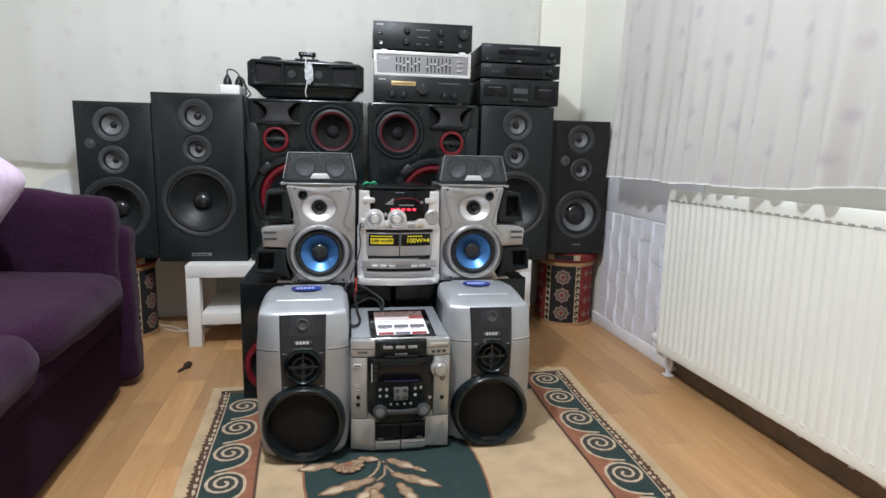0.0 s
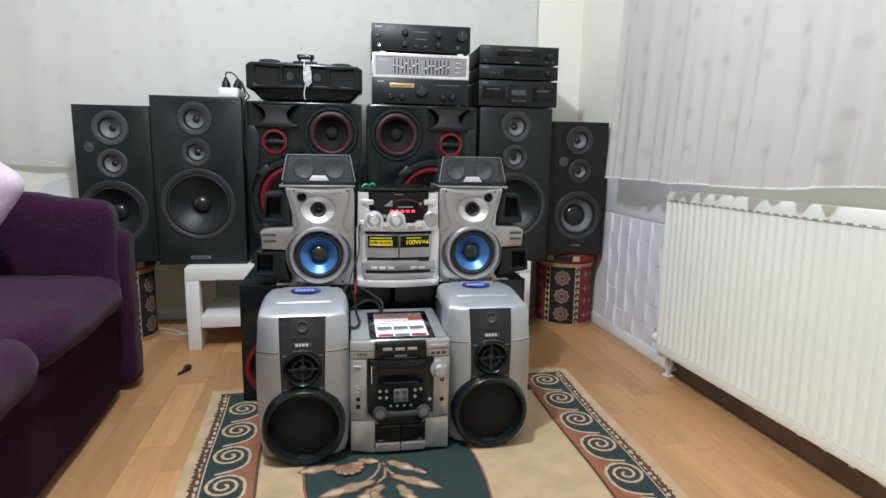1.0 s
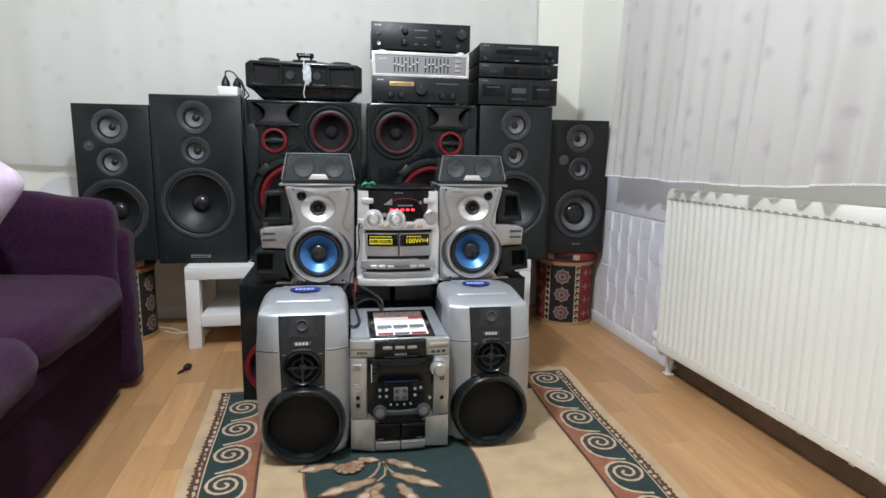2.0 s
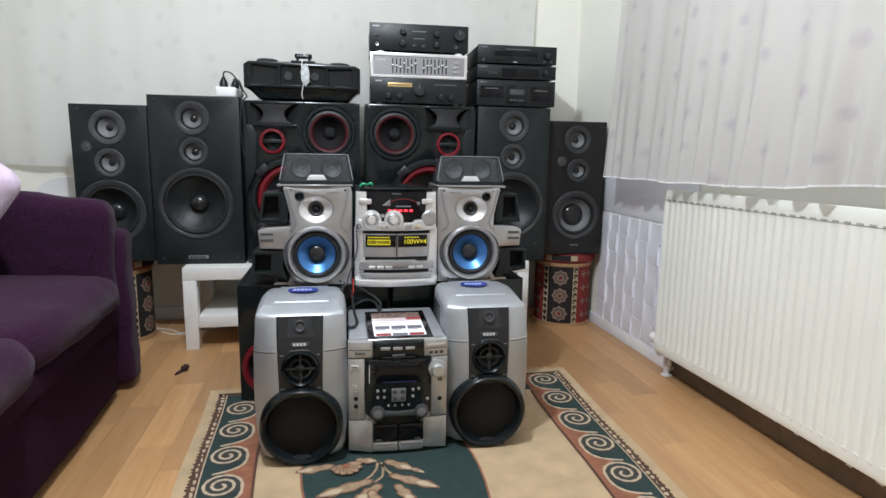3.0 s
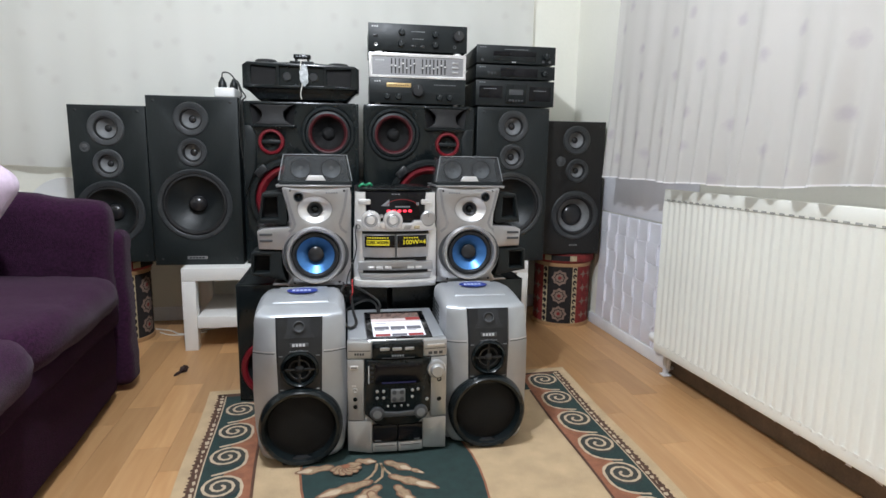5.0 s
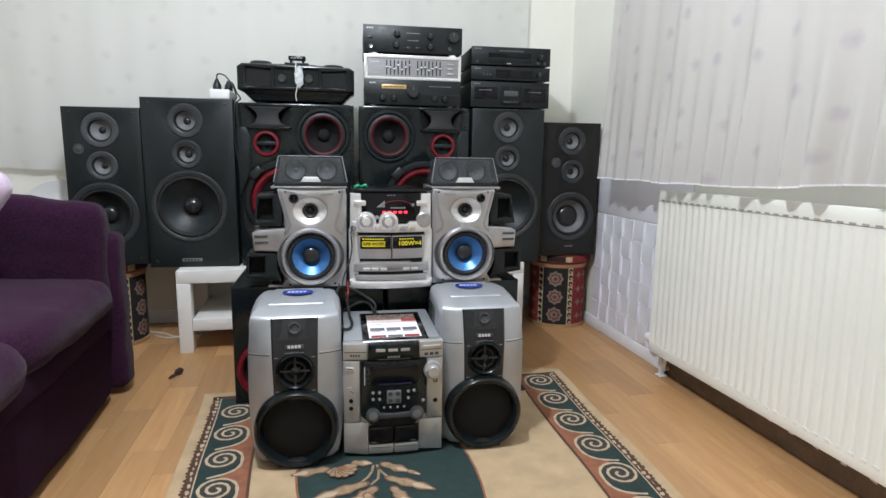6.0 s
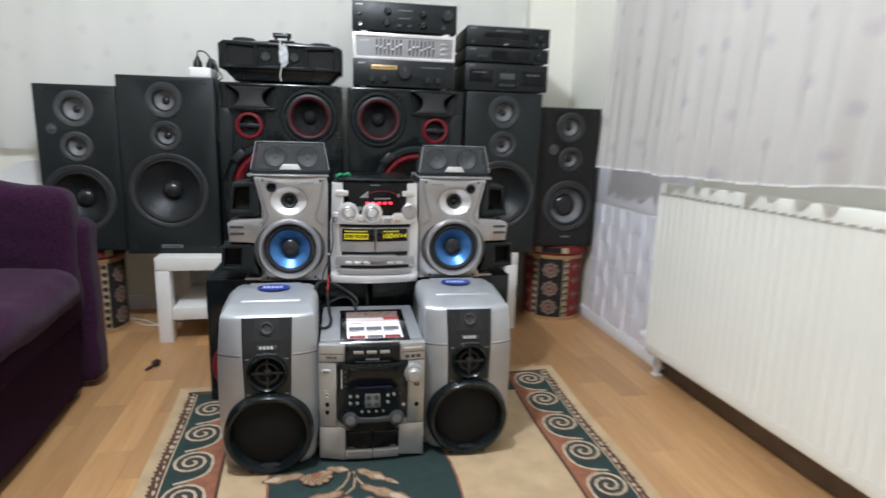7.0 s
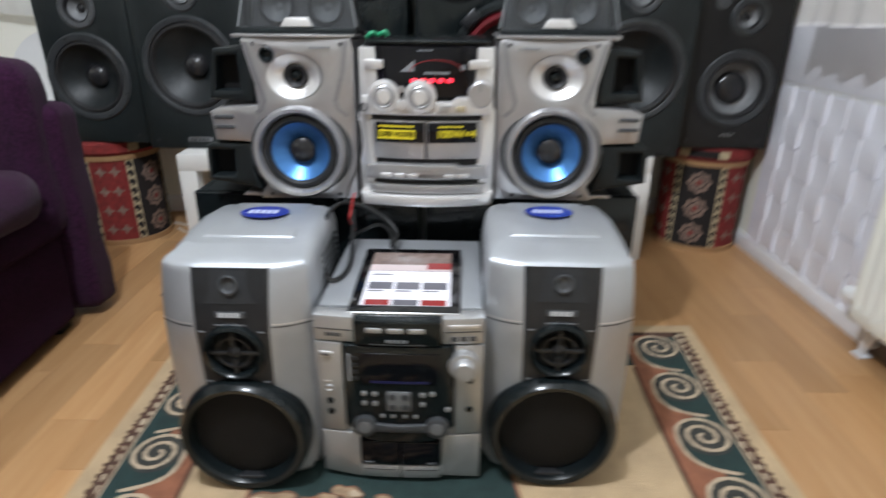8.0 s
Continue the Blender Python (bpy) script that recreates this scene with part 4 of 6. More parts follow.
    part("side_fin", plate([(-s * 0.238, 0.30), (-s * 0.19, 0.42), (-s * 0.185, 0.56), (-s * 0.205, 0.60), (-s * 0.238, 0.60)], -0.016, 0.0, (), 0.005), M["satin"], t)
    return t


party_speaker(pose(0.013, 2.622, 0.36, 0, 0, -3), 1, "gloss black party speaker with red rings, boombox on top")
party_speaker(pose(0.527, 2.597, 0.36, 0, 0, -3), -1, "gloss black party speaker with red rings under amplifiers")

# ---- hifi decks ----


def deck_shell(t, w, h, d, body, feet=True):
    part("case", bx(-w / 2 + 0.003, w / 2 - 0.003, 0.008, d, 0.008, h - 0.002, 0.002), M[body], t)
    part("faceplate", bx(-w / 2, w / 2, 0.0, 0.0075, 0.006, h, 0.0018), M["satin"] if body != "champagne" else M["silver_light"], t)
    if feet:
        f = part("foot", moved(turned([(0, 0), (0.014, 0), (0.015, 0.009), (0, 0.0095)], 16), Matrix.Translation((-w / 2 + 0.04, 0.035, 0))), M["silver"], t)
        again(f, w - 0.08, 0, 0)
        again(f, w - 0.08, d - 0.08, 0)
        again(f, 0, d - 0.08, 0)


def knob(t, x, z, r, depth=0.016, material="satin", name="knob", y=0.0):
    k = part(name, lathe([(0, -depth), (r * 0.86, -depth), (r, -depth + 0.003), (r, -0.002), (r * 1.08, 0.0), (r * 1.08, 0.001)], 24), M[material], t)
    part("pointer", bx(-0.0012, 0.0012, -depth - 0.0008, -depth + 0.001, r * 0.25, r * 0.8), M["grey_print"], k)
    k.location = (x, y, z)
    return k


def amplifier(z):
    t = thing("stereo_amplifier", pose(0.517, 2.598, z, 0, 0, -3), "black stereo amplifier with round control knobs", "amplifier", "stack of hifi units")
    w, h = 0.43, 0.118
    deck_shell(t, w, h, 0.32, "satin")
    for x, zz in ((-0.072, 0.083), (-0.075, 0.036), (0.073, 0.078), (0.073, 0.034)):
        knob(t, x, zz, 0.013)
    knob(t, 0.175, 0.075, 0.023, 0.02, "charcoal")
    bars(-0.185, -0.0005, 0.104, 0.03, 0.006, 3, M["print"], t)
    bars(0.0, -0.0005, 0.088, 0.06, 0.004, 8, M["grey_print"], t)
    bars(0.0, -0.0005, 0.058, 0.05, 0.003, 5, M["grey_print"], t)
    for x in (-0.02, 0.02):
        part("push_button", bx(x - 0.009, x + 0.009, -0.004, 0.001, 0.022, 0.032, 0.001), M["charcoal"], t)
    part("power_button", bx(-0.195, -0.175, -0.004, 0.001, 0.062, 0.070, 0.001), M["charcoal"], t)
    part("headphone_socket", lathe([(0.003, -0.001), (0.007, -0.002), (0.008, 0.001)], 16, -0.183, 0.03), M["steel"], t)
    part("input_socket", lathe([(0.003, -0.001), (0.007, -0.002), (0.008, 0.001)], 16, 0.16, 0.03), M["charcoal_light"], t)


def equalizer(z):
    t = thing("graphic_equalizer", pose(0.517, 2.598, z, 0, 0, -3), "silver graphic equalizer with rows of slider knobs", "equalizer", "stack of hifi units")
    w, h = 0.424, 0.104
    part("case", bx(-w / 2 + 0.004, w / 2 - 0.004, 0.012, 0.26, 0.002, h - 0.004, 0.002), M["satin"], t)
    part("faceplate", plate([(-w / 2, 0), (w / 2, 0), (w / 2, h), (-w / 2, h)], 0, 0.011, [[(-w / 2 + 0.014, 0.012), (w / 2 - 0.012, 0.012), (w / 2 - 0.012, h - 0.014), (-w / 2 + 0.014, h - 0.014)]], 0.002), M["silver_light"], t)
    part("panel", bx(-w / 2 + 0.0145, w / 2 - 0.0125, 0.004, 0.010, 0.0125, h - 0.0145), M["eq_grey"], t)
    rnd = random.Random(9)
    for x0 in (-0.115, 0.02):
        for i in range(7):
            x = x0 + i * 0.0165
            s = part("slider_slot", bx(x - 0.0025, x + 0.0025, 0.0028, 0.005, 0.02, 0.082), M["dark_gap"], t)
            zz = 0.05 + rnd.uniform(-0.008, 0.014)
            part("slider_cap", bx(x - 0.0036, x + 0.0036, -0.006, 0.004, zz - 0.0025, zz + 0.0025, 0.001), M["silver_light"], t)
    for zz in (0.03, 0.05, 0.07):
        part("push_button", bx(0.152, 0.178, 0.0, 0.005, zz - 0.004, zz + 0.004, 0.001), M["silver"], t)
    bars(-0.165, 0.0035, 0.074, 0.04, 0.006, 5, M["print"], t)
    for x in (-0.168, 0.175):
        part("cap_disc", moved(turned([(0, 0), (0.018, 0), (0.017, 0.007), (0, 0.0075)], 16), Matrix.Translation((x, 0.02, h))), M["white_plastic"], t)


def tuner_amp(z):
    t = thing("stereo_receiver", pose(0.517, 2.598, z, 0, 0, -3), "black stereo receiver with a small golden window", "receiver", "stack of hifi units")
    w, h = 0.424, 0.112
    deck_shell(t, w, h, 0.30, "satin")
    part("gold_window", bx(-0.137, -0.03, -0.002, 0.001, 0.074, 0.092, 0.0006), M["gold"], t, "golden tuning scale window")
    bars(-0.083, -0.0022, 0.083, 0.09, 0.003, 9, M["brown"], t)
    knob(t, -0.0, 0.062, 0.026, 0.02, "charcoal", "tuning_knob")
    for x in (-0.135, -0.085, 0.095, 0.14):
        knob(t, x, 0.035, 0.013, 0.014)
    bars(-0.175, -0.0005, 0.098, 0.03, 0.005, 3, M["print"], t)
    bars(0.12, -0.0005, 0.088, 0.10, 0.003, 9, M["grey_print"], t)
    part("seam", bx(-w / 2 + 0.004, w / 2 - 0.004, -0.0008, 0.001, 0.053, 0.0555), M["dark_gap"], t)


tuner_amp(1.063)
equalizer(1.176)
amplifier(1.283)


def slim_deck(z, h, kind, d=0.30):
    lab = {"cd": "black compact disc player with a centre tray", "tuner": "slim black radio tuner deck", "tape": "black cassette deck with a tape window"}[kind]
    t = thing({"cd": "cd_player", "tuner": "radio_tuner", "tape": "cassette_deck"}[kind], pose(0.9565, 2.575, z, 0, 0, -3), lab, "hifi deck", "stack of black hifi decks")
    w = 0.362
    deck_shell(t, w, h, d, "satin", False)
    bars(-w / 2 + 0.03, -0.0005, h - 0.010, 0.03, 0.004, 3, M["grey_print"], t)
    if kind == "cd":
        part("disc_tray", bx(-0.105, 0.09, -0.003, 0.001, 0.038, 0.058, 0.001), M["display"], t)
        part("display", bx(-0.105, 0.09, -0.0015, 0.001, 0.016, 0.034, 0.0006), M["gloss"], t)
        knob(t, 0.135, 0.04, 0.014)
        bars(0.0, -0.0035, 0.066, 0.11, 0.003, 12, M["grey_print"], t)
        bars(-0.01, -0.002, 0.012, 0.02, 0.004, 2, M["print"], t)
        for x in (-0.155, 0.125, 0.155):
            part("push_button", lathe([(0, -0.004), (0.006, -0.0035), (0.007, 0.001)], 16, x, 0.018), M["charcoal_light"], t)
    elif kind == "tuner":
        part("display", bx(-0.07, 0.10, -0.0015, 0.001, 0.014, h - 0.012, 0.0006), M["display"], t)
        for x in (-0.125, -0.11, -0.095):
            part("push_button", bx(x - 0.005, x + 0.005, -0.004, 0.001, 0.022, 0.034, 0.001), M["grey_frame"], t)
        knob(t, 0.13, h / 2, 0.012)
    else:
        part("cassette_door", bx(-0.045, 0.05, -0.005, 0.001, 0.018, h - 0.016, 0.002), M["gloss"], t)
        part("cassette_window", bx(-0.03, 0.035, -0.0065, -0.004, 0.055, 0.078, 0.0008), M["charcoal_light"], t)
        part("display", bx(-0.165, -0.06, -0.0015, 0.001, 0.04, h - 0.025, 0.0006), M["display"], t)
        part("display", bx(0.065, 0.165, -0.0015, 0.001, 0.03, h - 0.025, 0.0006), M["display"], t)
        for i in range(5):
            part("push_button", bx(-0.03 + i * 0.014, -0.02 + i * 0.014, -0.008, -0.004, 0.026, 0.034, 0.001), M["charcoal_light"], t)
        bars(-0.115, -0.0018, 0.08, 0.06, 0.003, 6, M["grey_print"], t)
        bars(0.115, -0.0018, 0.075, 0.06, 0.003, 6, M["grey_print"], t)


slim_deck(1.0645, 0.117, "tape")
slim_deck(1.183, 0.064, "tuner")
slim_deck(1.2485, 0.083, "cd")


def boombox():
    t = thing("boombox", pose(0.021, 2.60, 1.064, 0, 0, -3), "large black boombox with angled mesh grilles", "boombox")
    out = [(-0.185, 0.006), (0.185, 0.006), (0.225, 0.045), (0.24, 0.05), (0.24, 0.135), (0.222, 0.15), (0.06, 0.163), (-0.06, 0.163), (-0.222, 0.158), (-0.24, 0.142), (-0.24, 0.05), (-0.225, 0.045)]
    part("body", plate(out, 0.03, 0.20, (), 0.012), M["gloss"], t)
    part("front_bezel", plate([(-0.24, 0.05), (0.24, 0.05), (0.24, 0.137), (0.22, 0.15), (-0.22, 0.156), (-0.24, 0.142)], 0.0, 0.029, [[(-0.205, 0.062), (-0.11, 0.068), (-0.105, 0.135), (-0.205, 0.142)], [(0.108, 0.068), (0.205, 0.062), (0.205, 0.135), (0.105, 0.13)], [(-0.09, 0.064), (0.09, 0.064), (0.09, 0.138), (-0.09, 0.14)]], 0.005), M["gloss"], t)
    part("grille", plate([(-0.2055, 0.0615), (-0.1095, 0.0675), (-0.1045, 0.1355), (-0.2055, 0.1425)], 0.012, 0.02), M["mesh"], t, "black mesh grille")
    part("grille", plate([(0.1075, 0.0675), (0.2055, 0.0615), (0.2055, 0.1355), (0.1045, 0.1305)], 0.012, 0.02), M["mesh"], t, "black mesh grille")
    part("control_panel", bx(-0.0905, 0.0905, 0.014, 0.02, 0.0635, 0.1385), M["gloss"], t)
    for x in (-0.06, 0.05):
        part("dial", lathe([(0, 0.006), (0.016, 0.006), (0.018, 0.009), (0.018, 0.015)], 20, x, 0.10), M["charcoal"], t)
    for x in (-0.155, 0.15):
        part("top_dial", moved(turned([(0, 0), (0.046, 0), (0.046, 0.014), (0.042, 0.018), (0, 0.018)], 28), Matrix.Translation((x, 0.10, 0.158 if x < 0 else 0.15))), M["charcoal"], t)
    part("carry_grip", join(bx(-0.036, 0.036, 0.05, 0.09, 0.182, 0.199, 0.004), bx(-0.03, -0.02, 0.055, 0.085, 0.16, 0.184), bx(0.02, 0.03, 0.055, 0.085, 0.16, 0.184)), M["gloss"], t)
    bars(0.0, 0.0495, 0.19, 0.05, 0.005, 4, M["grey_print"], t)
    part("tape_lid", bx(-0.05, 0.05, 0.03, 0.14, 0.160, 0.168, 0.003), M["satin"], t)
    bm = bmesh.new()
    bmesh.ops.create_icosphere(bm, subdivisions=3, radius=1)
    for v in bm.verts:
        k = 1 + 0.35 * noise.noise(v.co * 3.0)
        v.co = Vector((0.012 + 0.017 * v.co.x * k, -0.008 + 0.008 * v.co.y * k, 0.105 + 0.042 * v.co.z * k))
    part("plastic_wrap", bm, M["wrap"], t, "crumpled clear plastic wrapping")
    part("tie", tube([(0.0, 0.0, 0.165), (-0.002, -0.006, 0.13), (0.003, -0.006, 0.07), (-0.004, -0.004, 0.03), (0.0, 0.0, 0.008)], 0.0022), M["cable_white"], t)
    for x in (-0.15, 0.15):
        part("foot", bx(x - 0.02, x + 0.02, 0.05, 0.17, -0.001, 0.01, 0.003), M["rubber"], t)


boombox()


def power_strip():
    t = thing("power_strip", pose(-0.306, 2.70, 1.0745, 0, 0, -3), "white power strip with black plugs on a speaker", "power strip")
    part("socket_block", bx(-0.035, 0.05, -0.03, 0.11, 0, 0.042, 0.008, 3), M["white_plastic"], t)
    for x, y in ((-0.005, 0.0), (0.03, 0.06)):
        p = part("plug", moved(turned([(0, 0), (0.018, 0), (0.017, 0.02), (0.009, 0.036), (0.005, 0.045), (0, 0.045)], 18), Matrix.Translation((x, y, 0.042))), M["satin"], t)
    part("cord", tube([(-0.005, 0.0, 0.085), (0.0, -0.005, 0.105), (0.03, -0.01, 0.10), (0.06, -0.012, 0.06), (0.078, -0.03, 0.01), (0.08, -0.075, -0.01), (0.072, -0.078, -0.12), (0.08, -0.072, -0.25)], 0.003), M["cable"], t)
    part("cord", tube([(0.03, 0.06, 0.085), (0.05, 0.05, 0.075), (0.07, 0.02, 0.035), (0.09, -0.01, 0.006), (0.086, -0.075, -0.03), (0.094, -0.075, -0.2)], 0.003), M["cable"], t)


power_strip()


def pouf(m, label):
    """Round storage pouf in kilim cloth: drum, lid, wooden rim, panels and scroll stripes."""
    t = thing("pouf", m, label, "pouf", "patterned poufs")
    R, h = 0.140, 0.335
    part("drum", turned([(0, 0.001), (R, 0.001), (R, h), (0, h)], 48), M["kilim_red"], t)
    part("wood_rim", turned([(R - 0.01, 0.0), (R + 0.006, 0.0), (R + 0.006, 0.018), (R - 0.01, 0.0185)], 48), M["wood_edge"], t, "thin wooden base rim")
    part("wood_rim", turned([(R - 0.01, 0.308), (R + 0.005, 0.308), (R + 0.006, 0.326), (R - 0.01, 0.3265)], 48), M["wood_edge"], t, "wooden rim below the lid")
    part("lid", turned([(0, 0.327), (R + 0.008, 0.327), (R + 0.016, 0.338), (R + 0.014, 0.368), (R - 0.002, 0.3755), (0, 0.376)], 48), M["kilim_red"], t, "padded red patterned lid")

    def band(a0, a1, z0, z1, r, wob=None):
        bm = bmesh.new()
        n = 10
        g = [[bm.verts.new((r * math.sin(a0 + (a1 - a0) * i / n), -r * math.cos(a0 + (a1 - a0) * i / n), z)) for i in range(n + 1)] for z in (z0, z1)]
        for i in range(n):
            bm.faces.new((g[0][i], g[0][i + 1], g[1][i + 1], g[1][i]))
        return bm

    def on_drum(pts, r):
        bm = bmesh.new()
        bm.faces.new([bm.verts.new((r * math.sin(u / R), -r * math.cos(u / R), z)) for u, z in pts])
        bmesh.ops.triangulate(bm, faces=bm.faces[:])
        return bm

    for k in range(3):
        c = k * 2 * math.pi / 3
        hw = 0.062 / R
        part("black_panel", band(c - hw, c + hw, 0.019, 0.307, R + 0.0012), M["kilim_black"], t)
        part("lid_panel", band(c - 0.52, c - 0.30, 0.340, 0.366, R + 0.0168), M["kilim_cream"], t)
        part("lid_panel", band(c - 0.30, c + 0.30, 0.340, 0.366, R + 0.0166), M["kilim_black"], t)
        part("lid_panel", band(c + 0.30, c + 0.52, 0.340, 0.366, R + 0.0167), M["kilim_cream"], t)
        for sgn in (-1, 1):
            cc = c + sgn * (0.062 + 0.013) / R
            part("cream_stripe", band(cc - 0.013 / R, cc + 0.013 / R, 0.019, 0.307, R + 0.0013), M["kilim_cream"], t)
            for i in range(9):
                zz = 0.035 + i * 0.032
                u0 = cc * R
                arc = [radians(-20 + j * 300 / 11) for j in range(12)]
                pts = [(u0 + sgn * (0.001 + 0.0105 * math.cos(a)), zz + 0.0125 * math.sin(a)) for a in arc]
                pts += [(u0 + sgn * (0.001 + q * 0.0105 * math.cos(a)), zz + q * 0.0125 * math.sin(a)) for a, q in [(a, 0.80 - 0.28 * j / 11) for j, a in reversed(list(enumerate(arc)))]]
                part("scroll_mark", on_drum(pts, R + 0.0019), M["kilim_black"], t)
        for i in range(3):
            zc = 0.068 + i * 0.092
            for rr, key, dr in ((0.042, "kilim_pink", 0.002), (0.028, "kilim_black", 0.0025), (0.023, "kilim_pink", 0.003), (0.010, "kilim_red", 0.0034)):
                pts = []
                for j in range(16):
                    a = j * math.pi / 8
                    q = rr * (1.0 if j % 4 == 0 else (0.97 if j % 2 == 0 else 0.80))
                    pts.append((c * R + q * math.cos(a), zc + q * 0.98 * math.sin(a)))
                part("medallion", on_drum(pts, R + dr), M[key], t)
        c2 = c + math.pi / 3
        for i in range(4):
            zc = 0.06 + i * 0.07
            for du in (-0.022, 0.022):
                pts = [(c2 * R + du + q * math.cos(a), zc + q * math.sin(a)) for a, q in [(j * math.pi / 4, 0.021 if j % 2 == 0 else 0.009) for j in range(8)]]
                part("star_mark", on_drum(pts, R + 0.002), M["kilim_pink"], t)


pouf(pose(1.313, 2.779, 0, 0, 0, -27), "round kilim storage pouf with wooden rim, speaker on top")
pouf(pose(-0.821, 2.806, 0, 0, 0, 74), "round kilim pouf beside the purple sofa, speaker on top")

# ---- black subwoofer boxes on the rug that carry the silver system ----


def subwoofer(m, w, s, label):
    t = thing("subwoofer", m, label, "subwoofer", "pair of subwoofers")
    h, d, zc = 0.404, 0.36, 0.115
    xc = s * (-w / 2 + 0.110)
    part("enclosure", join(bx(-w / 2, -w / 2 + 0.014, 0.0195, d, 0, h, 0.003), bx(w / 2 - 0.014, w / 2, 0.0195, d, 0, h, 0.003), bx(-w / 2 + 0.015, w / 2 - 0.015, 0.0195, d, h - 0.014, h, 0.001),
                           bx(-w / 2 + 0.015, w / 2 - 0.015, 0.0195, d, 0, 0.012, 0.001), bx(-w / 2 + 0.015, w / 2 - 0.015, d - 0.012, d - 0.001, 0.013, h - 0.015)), M["satin"], t)
    part("front_panel", plate([(-w / 2, 0), (w / 2, 0), (w / 2, h), (-w / 2, h)], 0, 0.019, [circle(xc, zc, 0.098)], 0.005), M["gloss"], t)
    r = part("red_ring", lathe([(0.082, 0.014), (0.082, -0.004), (0.087, -0.009), (0.099, -0.009), (0.104, 0.002)], 44), M["red"], t, "bright red woofer ring")
    part("cone", lathe([(0.083, 0.008), (0.05, 0.035), (0.03, 0.045)], 44), M["cone"], r)
    part("dust_cap", lathe([(0.032, 0.044), (0.02, 0.034), (0, 0.03)], 24), M["gloss"], r)
    r.location = (xc, 0, zc)
    return t


subwoofer(pose(0.064, 1.963, 0.012, 0, 0, -1.5), 0.50, 1, "gloss black subwoofer with a red ring on the rug")
subwoofer(pose(0.566, 1.955, 0.012, 0, 0, -1.5), 0.47, -1, "gloss black subwoofer box under the silver stereo")

# ---- silver stereo: two speakers, small satellites on top, centre unit ----


def strip_path(pts, wdt, y0, y1):
    """A raised strip that follows points (x, z)."""
    L, R = [], []
    for i, p in enumerate(pts):
        a, b = pts[max(i - 1, 0)], pts[min(i + 1, len(pts) - 1)]
        dx, dz = b[0] - a[0], b[1] - a[1]
        n = math.hypot(dx, dz) or 1
        L.append((p[0] - dz / n * wdt / 2, p[1] + dx / n * wdt / 2))
        R.append((p[0] + dz / n * wdt / 2, p[1] - dx / n * wdt / 2))
    return plate(L + R[::-1], y0, y1)


def bow(t, half, depth, reach):
    """Curve the front of a finished unit: the middle stands forward by depth."""
    def out(x):
        return depth * max(0.0, 1.0 - (x / half) ** 2)

    for p in t.children_recursive:
        carried, up = False, p.parent
        while up is not t:
            carried = carried or up.location.length > 0.001
            up = up.parent
        if carried:
            continue
        if p.location.length > 0.001:
            p.location.y -= out(p.location.x)
        else:
            bm = bmesh.new()
            bm.from_mesh(p.data)
            if len(bm.verts) < 400:
                bmesh.ops.triangulate(bm, faces=[f for f in bm.faces if len(f.verts) > 4])
                for _ in range(4):
                    wide = [e for e in bm.edges if abs(e.verts[0].co.x - e.verts[1].co.x) > 0.028 and min(v.co.y for v in e.verts) < reach]
                    if not wide:
                        break
                    bmesh.ops.subdivide_edges(bm, edges=wide, cuts=1)
            for v in bm.verts:
                if v.co.y < reach:
                    v.co.y -= out(v.co.x)
            bm.to_mesh(p.data)
            bm.free()


